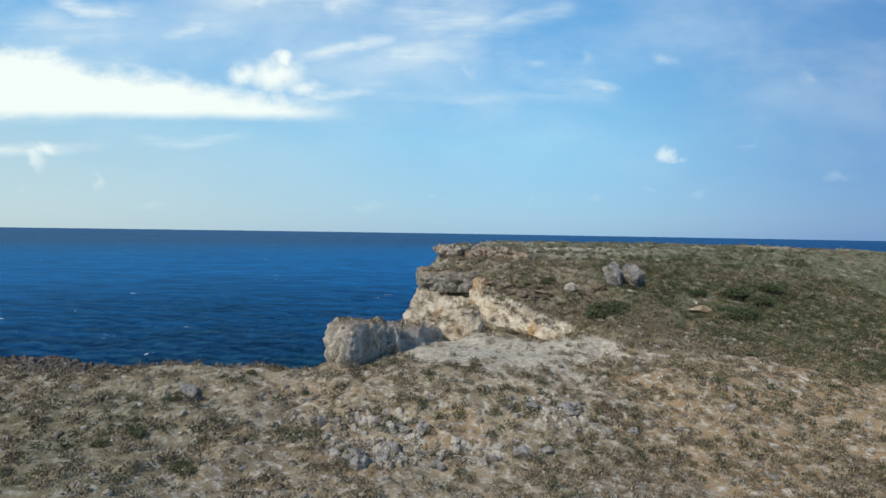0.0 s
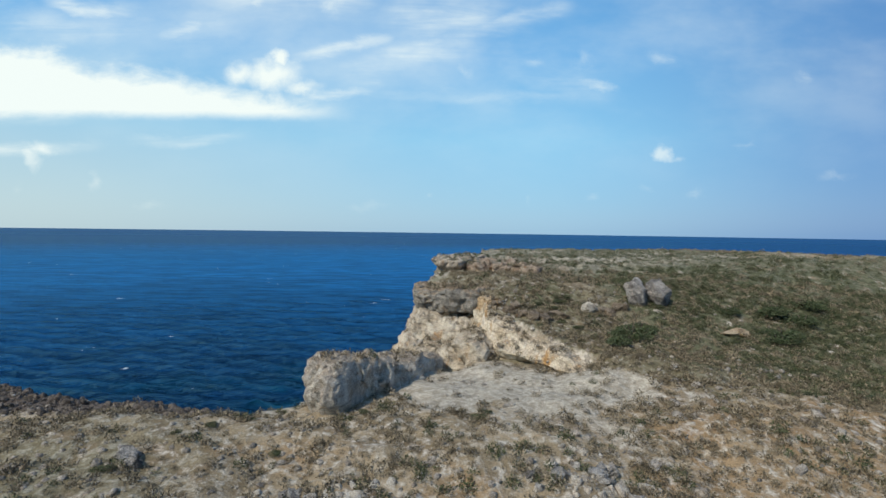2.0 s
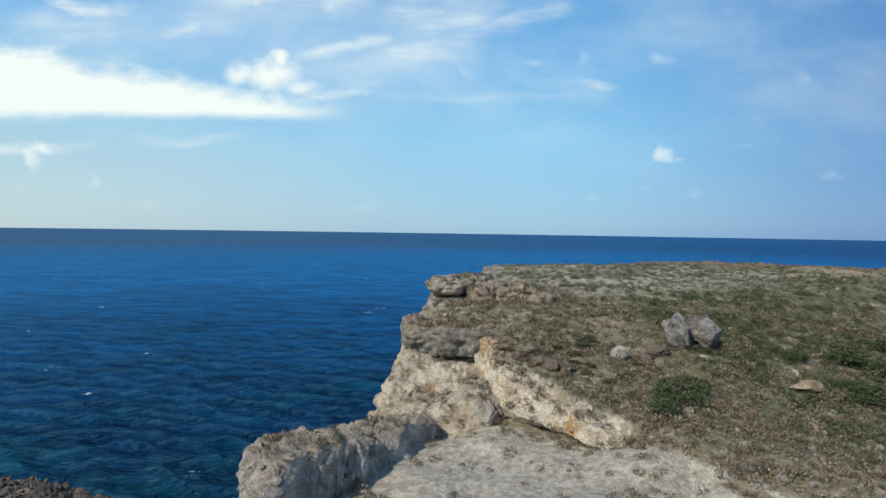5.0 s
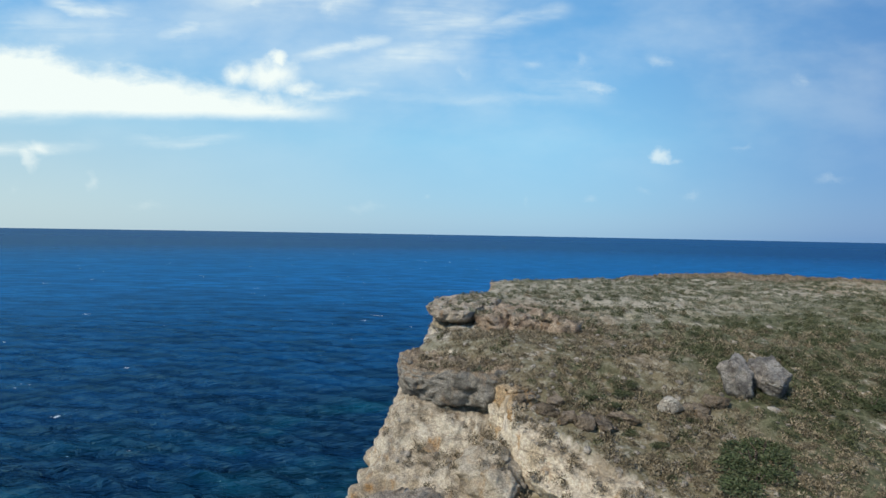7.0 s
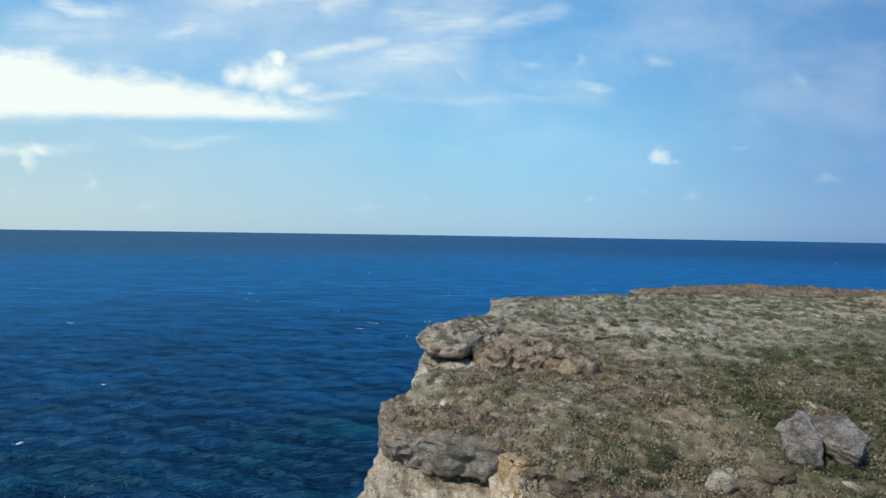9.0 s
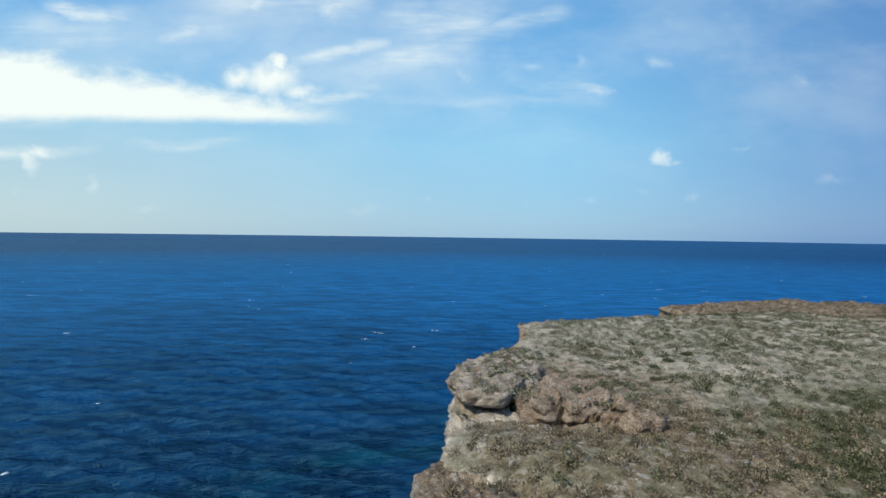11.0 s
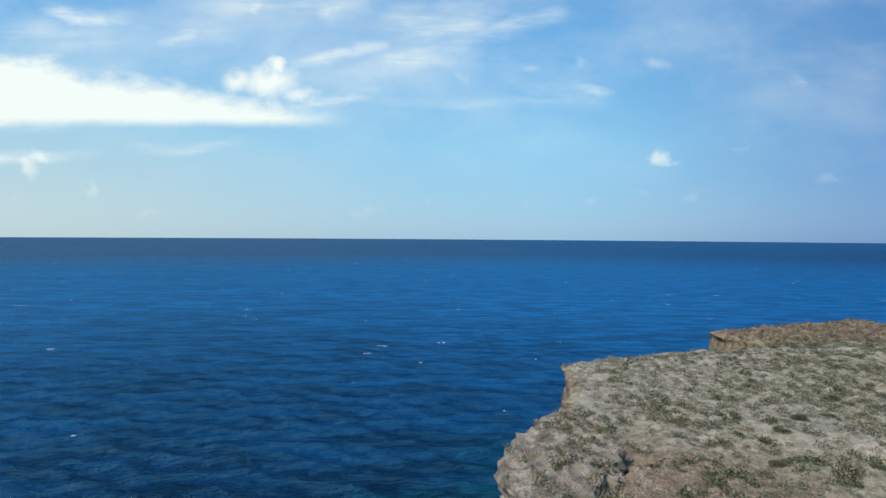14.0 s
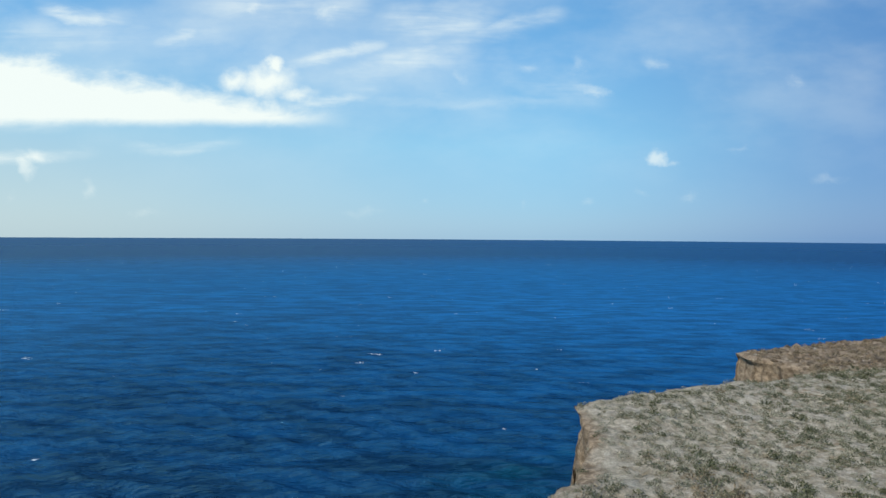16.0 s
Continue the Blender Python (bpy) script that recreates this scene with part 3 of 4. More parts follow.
    store(me, "green", np.clip(0.7 * slope + 0.5 * sstep(12, 20, x) * sstep(40, 46, y + 0.7 * np.clip(x - 18, 0, 12)) * sstep(60, 54, y) + 0.45 * above_step(x, y) + 0.4 * sstep(48, 52, y) * sstep(68, 60, y) + 0.22 + 0.4 * sstep(-7, -16, x) * sstep(36, 28, y), 0, 1) * (1 - bare(x, y)))
    return tagged(new("ground", me), "dry limestone headland with tan soil, pale rock and sea cliffs", "ground", kind="structure")


build_ground()


# ---- sea ----
def build_sea():
    ang = np.concatenate([np.linspace(radians(8), radians(172), 600), np.linspace(radians(172), radians(368), 60)[1:-1]])
    rad = np.concatenate([[0.0], 18 * 1.0165 ** np.arange(0, 343)])
    rad = np.minimum(rad, 4850)
    a, r = (v.ravel() for v in np.meshgrid(ang, rad))
    x, y = r * np.cos(a), 20 + r * np.sin(a)
    rng = np.random.default_rng(5)
    z, px, py = np.zeros_like(x), x.copy(), y.copy()
    cell = np.maximum(r * 0.0165, 0.2)
    for k in range(44):
        length = 1.25 * 1.039 ** k
        th = radians(-100) + rng.normal(0, 0.5)
        amp = 0.024 * length ** 0.5 * sstep(1.3, 3.0, length / cell)
        ph = (x * math.cos(th) + y * math.sin(th)) * 2 * math.pi / length + rng.uniform(0, 6.28)
        ph = ph + 0.3 * np.sin((x * math.sin(th) - y * math.cos(th)) / (length * rng.uniform(0.6, 1.5)) + rng.uniform(0, 6.28))
        z += amp * np.sin(ph)
        px, py = px + amp * 0.9 * math.cos(th) * np.cos(ph), py + amp * 0.9 * math.sin(th) * np.cos(ph)
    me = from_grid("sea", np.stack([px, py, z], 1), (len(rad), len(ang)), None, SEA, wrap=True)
    d, _, _ = coast_distance(x, y)
    store(me, "shallow", sstep(40, 6, -d + 10 * fbm(x, y, 0, 14, 3, 70)))
    return tagged(new("sea", me), "open deep blue sea with wind chop", "sea", kind="structure")


build_sea()


# ---- rocks ----
def outline(points, step):
    """A closed outline through the points, rounded and evenly spaced."""
    p = np.array(points, float)
    for _ in range(2):
        q = np.roll(p, -1, axis=0)
        p = np.stack([0.78 * p + 0.22 * q, 0.22 * p + 0.78 * q], 1).reshape(-1, 2)
    q = np.vstack([p, p[:1]])
    s = np.r_[0, np.cumsum(np.hypot(*np.diff(q, axis=0).T))]
    n = max(16, int(s[-1] / step))
    t = np.linspace(0, s[-1], n, endpoint=False)
    return np.stack([np.interp(t, s, q[:, 0]), np.interp(t, s, q[:, 1])], 1)


def rock_mesh(name, points, foot, top, mat, step=0.16, bulge=0.2, under=0.4, rough=0.25, seed=0, tilt=(0, 0), soft=0.25, strata=0.1, crumb=0.1):
    """A body of rock over an outline: foot and top heights, sides that bulge, an undercut foot, a rounded rim, a rough skin."""
    p = outline(points, step)
    c = p.mean(0)
    rings, tall = [], top - foot
    size = np.sqrt(((p - c) ** 2).sum(1)).mean()
    for t in np.linspace(0, 1, max(8, int(tall / step))):
        k = -under * (1 - t) ** 2 + bulge * math.sin(math.pi * min(1, t * 1.15)) - soft * max(0, (t - 0.8) / 0.2) ** 2
        rings.append((k, foot + tall * t * (1 - 0.0), 1.0))
    m = max(6, int(size / step * 0.9))
    for s in np.linspace(1, 0, m + 1)[1:]:
        rings.append((-soft * s, top + soft * 0.25 * (1 - s), s))
    co = []
    out = p - c
    out = out / np.maximum(np.linalg.norm(out, axis=1), 1e-6)[:, None]
    for k, z, s in rings:
        q = c + (p - c) * s + out * k * (1 if s == 1 else s)
        co.append(np.column_stack([q, np.full(len(q), z)]))
    co = np.array(co)
    rows, cols = co.shape[:2]
    co = co.reshape(-1, 3)
    tops = np.clip((co[:, 2] - foot) / tall, 0, 1.2)
    co[:, 2] += tops * (tilt[0] * (co[:, 0] - c[0]) + tilt[1] * (co[:, 1] - c[1]))
    x, y, z = co.T
    big = fbm(x, y, z, 1.9, 4, seed, 0.55)
    pits = np.abs(fbm(x, y, z, 0.55, 3, seed + 9, 0.6))
    layer = fbm(0.15 * x, 0.15 * y, z, 0.32, 2, seed + 5)
    push = rough * big + rough * 0.55 * fbm(x, y, z, 0.8, 3, seed + 21, 0.6) - rough * 0.6 * pits + strata * layer
    flat = np.tile(out, (rows, 1))
    side = np.repeat(np.array([1.0 if s == 1 else s * 0.4 for _, _, s in rings]), cols)
    co[:, :2] += flat * (push * side)[:, None]
    up = np.repeat(np.array([0.25 if s == 1 else 0.8 for _, _, s in rings]), cols)
    crumbs = np.maximum(fbm(x, y, z, 0.5, 2, seed + 33, 0.6), -0.1) - np.abs(fbm(x, y, z, 0.9, 2, seed + 35))
    co[:, 2] += (0.6 * rough * fbm(x, y, z, 1.2, 4, seed + 3, 0.6) + 1.6 * crumb * crumbs) * up
    co[:, :2] += flat * (crumb * crumbs * side)[:, None]
    return from_grid(name, co, (rows, cols), None, mat, wrap=True)


def rock(name, label, category, *args, group="", **kw):
    return tagged(new(name, rock_mesh(name, *args, **kw)), label, category, group)


def loft(name, label, lines, mat, back, step=0.14, rough=0.25, seed=0, strata=0.1, crumb=0.1, group=""):
    """A body of rock whose front runs through the given lines, from its crown down to its foot; back: how far its rear lies behind."""
    def along(line, n):
        p = np.array(line, float)
        k = np.r_[0, np.cumsum(np.linalg.norm(np.diff(p, axis=0), axis=1))]
        t = np.linspace(0, k[-1], n)
        return np.stack([np.interp(t, k, p[:, j]) for j in range(3)], 1)
    wide = max(np.linalg.norm(np.diff(np.array(line, float), axis=0), axis=1).sum() for line in lines)
    cols = int(wide / step)
    front = [along(line, cols) for line in lines]
    ring = front + [f + np.array(back) for f in reversed(front)]
    ring.append(ring[0])
    rows = []
    for p, q in zip(ring[:-1], ring[1:]):
        n = max(2, int(np.linalg.norm(q - p, axis=1).mean() / step))
        rows += [p + (q - p) * t for t in np.arange(n) / n]
    co = np.array(rows).transpose(1, 0, 2)
    # round the profile's corners, then roughen the skin along its own normals
    for _ in range(3):
        co = 0.5 * co + 0.25 * (np.roll(co, 1, 1) + np.roll(co, -1, 1))
    for _ in range(6):
        co[1:-1] = 0.5 * co[1:-1] + 0.25 * (co[:-2] + co[2:])
    du, dv = np.gradient(co, axis=0), np.roll(co, -1, 1) - np.roll(co, 1, 1)
    nrm = np.cross(du, dv)
    nrm /= np.maximum(np.linalg.norm(nrm, axis=2), 1e-6)[..., None]
    if (nrm * (co - co.mean(1, keepdims=True))).sum() < 0:
        nrm = -nrm
    x, y, z = co.reshape(-1, 3).T
    skin = rough * fbm(x, y, z, 1.9, 4, seed, 0.55) - 0.7 * rough * np.abs(fbm(x, y, z, 0.8, 3, seed + 9, 0.6))
    skin = skin + strata * fbm(0.15 * x, 0.15 * y, z, 0.4, 2, seed + 5) + crumb * (np.maximum(fbm(x, y, z, 0.5, 2, seed + 33, 0.6), -0.1) - np.abs(fbm(x, y, z, 0.9, 2, seed + 35)))
    co = co + nrm * skin.reshape(co.shape[:2])[..., None]
    return tagged(new(name, from_grid(name, co.reshape(-1, 3), co.shape[:2], None, mat, wrap=True)), label, "rock", group)


rock("rock_block", "long undercut grey limestone block with a brown crest", "rock",
     [(-6.0, 34.2), (-4.6, 37.0), (-2.5, 41.6), (-0.4, 46.4), (-1.1, 47.8), (-3.2, 46.2), (-6.2, 42), (-8.5, 38.5), (-8.3, 36.7), (-7.2, 35.1)],
     12.3, 15.5, GREY_ROCK, step=0.13, seed=100, under=1.35, bulge=0.55, tilt=(-0.06, -0.16), rough=0.45, soft=0.65, crumb=0.17, strata=0.12)
loft("rock_slab", "thick overhanging grey limestone slab with scrub on top", [
     [(-3.2, 55.0, 18.95), (-3.3, 53.0, 18.85), (-2.5, 51.6, 18.85), (0.0, 50.9, 18.9), (2.2, 50.7, 18.95), (3.6, 51.4, 18.95)],
     [(-3.45, 55.0, 18.4), (-3.6, 52.9, 18.4), (-2.6, 51.2, 18.4), (0.0, 50.5, 18.45), (2.3, 50.3, 18.5), (3.7, 51.0, 18.5)],
     [(-3.2, 55.0, 17.4), (-3.4, 53.1, 17.4), (-2.5, 51.4, 17.3), (0.0, 50.7, 17.2), (2.0, 50.5, 17.3), (3.5, 51.2, 17.4)],
     [(-2.9, 55.0, 16.8), (-2.9, 53.4, 16.75), (-2.1, 51.8, 16.65), (0.0, 51.1, 16.55), (1.8, 50.9, 16.75), (3.2, 51.6, 16.9)],
     [(-2.0, 55.0, 16.7), (-1.8, 54.0, 16.65), (-1.4, 52.8, 16.6), (0.0, 52.2, 16.5), (1.6, 52.0, 16.7), (2.6, 52.6, 16.9)]],
     SLAB_ROCK, (2.2, 3.6, 0.1), step=0.11, rough=0.3, seed=120, strata=0.12, crumb=0.12)
loft("rock_step", "pale cream limestone step with ochre stains above an undercut foot", [
     [(1.6, 51.4, 17.7), (2.9, 49.4, 17.5), (4.3, 48.0, 17.1), (5.8, 46.9, 16.5), (7.4, 45.6, 15.9), (9.2, 44.8, 15.3), (11.2, 44.6, 14.9)],
     [(1.8, 50.4, 16.9), (3.1, 47.9, 16.6), (4.5, 46.5, 15.95), (6.1, 45.3, 15.45), (7.9, 43.7, 15.0), (9.6, 43.4, 14.6), (11.5, 43.5, 14.4)],
     [(1.9, 49.8, 15.4), (3.3, 46.5, 14.9), (4.7, 45.3, 14.6), (6.2, 44.2, 14.35), (8.1, 42.7, 14.0), (9.7, 42.9, 14.0), (11.8, 43.1, 14.05)],
     [(2.0, 50.2, 14.6), (3.7, 47.4, 14.2), (5.2, 46.3, 13.9), (6.8, 45.1, 13.7), (8.5, 43.8, 13.5), (9.8, 43.6, 13.5), (11.8, 43.9, 13.5)]],
     STEP_ROCK, (1.2, 1.6, -0.2), step=0.11, rough=0.24, seed=140, strata=0.05, crumb=0.07)
loft("rock_buttress", "broad sloping pale limestone buttress under the overhanging slab", [
     [(-3.6, 55.5, 17.0), (-2.7, 52.2, 17.0), (-1.0, 51.7, 16.9), (0.8, 51.5, 16.9), (2.4, 51.2, 17.2)],
     [(-4.2, 54.0, 15.5), (-3.2, 50.9, 15.7), (-1.2, 50.2, 15.6), (0.6, 49.9, 15.7), (2.4, 49.8, 16.0)],
     [(-5.2, 53.2, 13.2), (-4.3, 49.4, 14.0), (-2.0, 48.6, 14.2), (0.2, 48.2, 14.4), (2.2, 48.4, 14.7)],
     [(-6.6, 52.4, 9.5), (-5.7, 48.2, 11.6), (-3.0, 46.7, 12.4), (0.0, 46.7, 13.0), (2.2, 47.0, 13.4)]],
     WHITE_ROCK, (1.5, 3.0, -0.5), step=0.12, rough=0.42, seed=151, strata=0.14, crumb=0.12)
rock("rock_lump", "rounded pale limestone lump at the foot of the cliff", "rock",
     [(0.5, 47.6), (0.9, 46.6), (2.0, 46.2), (3.0, 46.5), (3.3, 48.2), (2.6, 49.4), (1.0, 49.2)], 12.9, 15.7, WHITE_ROCK, step=0.12, seed=155, under=0.15, bulge=0.1, rough=0.35, soft=0.6, tilt=(-0.05, 0.12))
rock("rock_lump", "ochre-stained limestone lump in a cleft under the slab", "rock",
     [(1.8, 50.4), (2.3, 49.2), (3.4, 48.7), (4.4, 49.4), (4.0, 51), (2.6, 51.6)], 15.0, 18.2, OCHRE_ROCK, step=0.12, seed=158, under=0.25, bulge=0.1, rough=0.38, soft=0.4, crumb=0.15)
rock("rock_ledge", "brown overhanging limestone ledge split by a dark crack", "rock",
     [(-2.1, 63.6), (-2.25, 61.6), (-1.2, 60.7), (0.5, 60.4), (1.1, 60.9), (2.3, 62.6), (3.6, 64.6), (3.3, 67), (2.2, 69.4), (0.0, 68.6), (-1.4, 66)],
     19.65, 20.85, LEDGE_ROCK, step=0.11, crumb=0.18, seed=160, under=1.0, bulge=0.05, rough=0.3, soft=0.15, strata=0.16, tilt=(0.0, 0.03))
rock("rock_ledge", "brown limestone ledge with a small hollow beside a crack", "rock",
     [(1.3, 61.6), (1.9, 60.4), (2.6, 59.9), (3.3, 60.0), (3.7, 60.6), (4.4, 59.7), (5.5, 59.8), (6.6, 60.6), (6.6, 63.5), (5.6, 65.6), (4.2, 65.0), (2.4, 63.2)],
     18.5, 20.5, BROWN_ROCK, step=0.11, crumb=0.2, seed=180, under=0.95, bulge=0.1, rough=0.4, soft=0.3, strata=0.16, tilt=(0.03, 0.05))
rock("rock_ledge", "low crumbling brown limestone ledge beside a larger one", "rock",
     [(5.1, 59.9), (5.9, 59.0), (7.2, 58.7), (8.3, 59.3), (8.7, 60.8), (7.9, 62.4), (6.0, 62.4)],
     18.6, 20.25, BROWN_ROCK, step=0.11, crumb=0.22, seed=188, under=0.5, bulge=0.05, rough=0.42, soft=0.3, strata=0.12)
rock("rock_lump", "rough pale grey limestone base under a split ledge", "rock",
     [(-2.4, 61.8), (-1.7, 60.4), (-0.3, 59.8), (1.2, 59.6), (2.6, 59.1), (3.6, 59.3), (3.2, 60.3), (1.6, 60.8), (0.6, 63), (0.0, 66), (-1.6, 66)], 15.0, 19.3, STONE_ROCK, step=0.12, seed=171, under=-0.5, bulge=0.0, rough=0.35, soft=0.25, strata=0.15, crumb=0.22)


def chiselled(local, cuts=16, fine=4, rough=0.10):
    """A broken stone of unit radius, with flat faces and worn edges."""
    bm = bmesh.new()
    bmesh.ops.create_icosphere(bm, subdivisions=fine, radius=1)
    co = np.array([v.co[:] for v in bm.verts])
    faces = np.array([[v.index for v in f.verts] for f in bm.faces])
    bm.free()
    for _ in range(cuts):
        n = local.normal(0, 1, 3)
        n /= np.linalg.norm(n)
        co -= n * np.maximum(co @ n - local.uniform(0.38, 0.78), 0)[:, None] * 0.96
    k = local.uniform(0, 50)
    if rough:
        co *= (1 + rough * fbm(co[:, 0] + k, co[:, 1], co[:, 2], 0.5, 4, 90, 0.65))[:, None]
    return co / np.abs(co).max(0), faces


def loose_rock(name, label, category, x, y, z, size, mat, seed, lean=(0, 0, 0), group="", rough=0.10, fine=3):
    big = max(size) > 1
    co, faces = chiselled(np.random.default_rng(seed), 10 if big else 16, 5 if big else fine, rough)
    ob = new(name, bulk(name, co * np.array(size), faces, mat, smooth=big))
    ob.matrix_world = pose(x, y, z, *lean)
    return tagged(ob, label, category, group)


loose_rock("boulder", "pale grey weathered limestone boulder on scrubby ground", "boulder", 15.5, 51.7, 18.4, (1.3, 1.2, 1.7), BOULDER_ROCK, 3, (10, -14, 20), rough=0.17)
loose_rock("boulder", "dark grey leaning boulder beside a pale one", "boulder", 17.2, 51.5, 18.2, (1.15, 1.15, 1.8), BOULDER_ROCK, 8, (0, -28, -25), rough=0.17)
loose_rock("stone", "small pale stone wedged below a grey boulder", "stone", 16.6, 50.2, 17.2, (0.5, 0.5, 0.45), STONE_ROCK, 12)
loose_rock("stone", "pale angular limestone block lying among low scrub", "stone", 11.0, 49.4, float(ground_z(np.array([11.0]), np.array([49.4]))[0]) + 0.2, (0.8, 0.65, 0.55), STONE_ROCK, 17, (0, 5, 15))
loose_rock("stone", "flat tan stone lying on the scrubby slope", "stone", 22.0, 48.7, 15.95, (1.5, 0.8, 0.5), OCHRE_ROCK, 21, (0, 8, 10))
for n, (x, y, w) in enumerate([(4.5, 49.0, 0.75), (5.5, 48.4, 0.6), (6.4, 48.2, 0.7), (7.3, 48.3, 0.7), (8.3, 48.9, 0.8), (13.4, 50.5, 0.75), (12.5, 49.8, 0.95), (3.5, 49.7, 0.6), (5.0, 49.6, 0.5)]):
    z = float(ground_z(np.array([x]), np.array([y]))[0])
    loose_rock("outcrop_rock", "brown pitted limestone outcrop among scrub", "rock", x, y, z + 0.08, (1.25 * w, 0.9 * w, 0.6 * w), OUTCROP, 50 + n, (5 * (n % 3), 0, 37 * n), "outcrop rocks", 0.28, 4)
CRAGS = [(5.2, 29.2, 0.9, 6), (7.5, 30.4, 0.8, 5), (8.7, 28.8, 0.7, 4), (3.5, 25.5, 0.9, 6), (-1.1, 27.1, 0.6, 6), (-2.1, 24.9, 0.9, 8), (-3.1, 24.1, 0.6, 4), (-6.1, 27.7, 0.4, 3), (-13.2, 28.6, 0.4, 3)]
crag_rng = np.random.default_rng(31)
for cx, cy, reach, count in CRAGS:
    for n in range(count):
        x, y = cx + crag_rng.normal(0, reach), cy + crag_rng.normal(0, 0.45 * reach)
        w = crag_rng.uniform(0.28, 0.62)
        z = float(ground_z(np.array([x]), np.array([y]))[0])
        loose_rock("outcrop_rock", "jagged grey limestone outcrop among dry scrub", "rock", x, y, z + 0.12 * w, (w, 0.75 * w, 0.7 * w), CRAG, 300 + n + int(10 * cx), (crag_rng.uniform(-20, 20), crag_rng.uniform(-20, 20), 61 * n), "outcrop rocks", 0.25, 4)
stone_rng = np.random.default_rng(77)
for n in range(46):
    x, y = stone_rng.uniform(-24, 22), stone_rng.uniform(21, 40)
    if -10 < x < 1.5 and y > 32.5:
        continue
    w = stone_rng.uniform(0.22, 0.48)
    z = float(ground_z(np.array([x]), np.array([y]))[0])
    loose_rock("stone", "weathered grey limestone stone on dry ground", "stone", x, y, z + 0.1 * w, (w, 0.8 * w, 0.6 * w), RUBBLE, 100 + n, (0, 0, 40 * n), "loose stones")


# ---- scrub, rubble and bushes ----
from mathutils.bvhtree import BVHTree

SOLID = []
for ob in list(scene.objects):
    if ob.type == "MESH" and ob.name.split(".")[0] in ("ground", "rock_block", "rock_slab", "rock_ledge", "rock_step", "rock_buttress", "rock_lump"):
        shift = Vector((0, 0, 0)) if ob.parent is None else ob.parent.location + ob.location
        SOLID.append(BVHTree.FromPolygons([v.co + shift for v in ob.data.vertices], [p.vertices[:] for p in ob.data.polygons]))


def scatter(rng, fields, density, steep=0.4):
    """Places on the land and on its rocks, kept with the given density (0 to 1). fields: x and y ranges and places to the square metre."""
    x, y = np.zeros(0), np.zeros(0)
    for x0, x1, y0, y1, dense in fields:
        n = int((x1 - x0) * (y1 - y0) * dense)
        x, y = np.r_[x, rng.uniform(x0, x1, n)], np.r_[y, rng.uniform(y0, y1, n)]
    d, _, _ = coast_distance(x, y)
    keep = (d > -1.4) & (rng.random(len(x)) < density(x, y, np.maximum(d, np.where(y > 49, 0.6, 0.0))))
    out = []
    for a, b in zip(x[keep], y[keep]):
        best = None
        for tree in SOLID:
            place, normal, _, _ = tree.ray_cast(Vector((a, b, 40)), Vector((0, 0, -1)))
            if place is not None and (best is None or place.z > best[0]):
                best = place.z, abs(normal.z)
        if best and best[0] > 8 and best[1] > steep:
            out.append((a, b, best[0]))
    return np.array(out).T


def cushion(rng, leaves, spiky, size=(0.08, 0.17), inner=0.55):
    """Leaf triangles of one cushion of unit radius."""
    out = []
    for _ in range(leaves):
        a, h = rng.uniform(0, 2 * math.pi), rng.uniform(0, 1)
        deep = rng.uniform(inner, 1.05)
        r = math.sqrt(max(0, 1 - h * h)) * deep
        c = np.array([r * math.cos(a), r * math.sin(a), h * deep * 0.8])
        n = c / max(np.linalg.norm(c), 0.1) + rng.normal(0, 0.45, 3)
        n = n / np.linalg.norm(n)
        u = np.cross(n, rng.normal(0, 1, 3))
        u = u / np.linalg.norm(u)
        w = np.cross(n, u)
        s = rng.uniform(*size)
        tip = c + n * spiky * rng.uniform(0.3, 1)
        out.append([c - u * s, c + u * s * rng.uniform(0.5, 1), tip + w * s * 1.3])
    return np.array(out)


def sow(name, label, category, rng, x, y, z, size, shapes, mat, squash=(0.75, 1.4), sink=0.0):
    """One object of many small pieces, each a turned and scaled copy of one of the shapes."""
    cos, fs, base = [], [], 0
    pick = rng.integers(0, len(shapes), len(x))
    for k, (co, faces) in enumerate(shapes):
        m = pick == k
        n = int(m.sum())
        a = rng.uniform(0, 2 * math.pi, n)
        s, c, r = np.sin(a)[:, None], np.cos(a)[:, None], size[m][:, None]
        tall = rng.uniform(*squash, n)[:, None]
        px = x[m][:, None] + r * (co[None, :, 0] * c - co[None, :, 1] * s)
        py = y[m][:, None] + r * (co[None, :, 0] * s + co[None, :, 1] * c)
        pz = z[m][:, None] + r * tall * co[None, :, 2] - sink * r
        cos.append(np.stack([px, py, pz], -1).reshape(-1, 3))
        fs.append((faces[None] + (np.arange(n) * len(co))[:, None, None] + base).reshape(-1, faces.shape[1]))
        base += n * len(co)
    me = bulk(name, np.concatenate(cos), np.concatenate(fs), mat, smooth=False)
    return tagged(new(name, me), label, category, kind="stuff")


def cushions(rng, kinds, leaves, spiky, size=(0.05, 0.11)):
    """Some cushions: an open mound of blades round a closer heart."""
    out = []
    for _ in range(kinds):
        heart = cushion(rng, leaves // 4, 0.3, (0.12, 0.22), 0.3) * np.array([0.75, 0.75, 0.7])
        co = np.concatenate([heart, cushion(rng, leaves - leaves // 4, spiky, size, 0.5)]).reshape(-1, 3)
        out.append((co, np.arange(len(co)).reshape(-1, 3)))
    return out


def rear(y):
    """Thinner growth behind the place where the flight begins."""
    return 0.25 + 0.75 * sstep(6, 20, y)


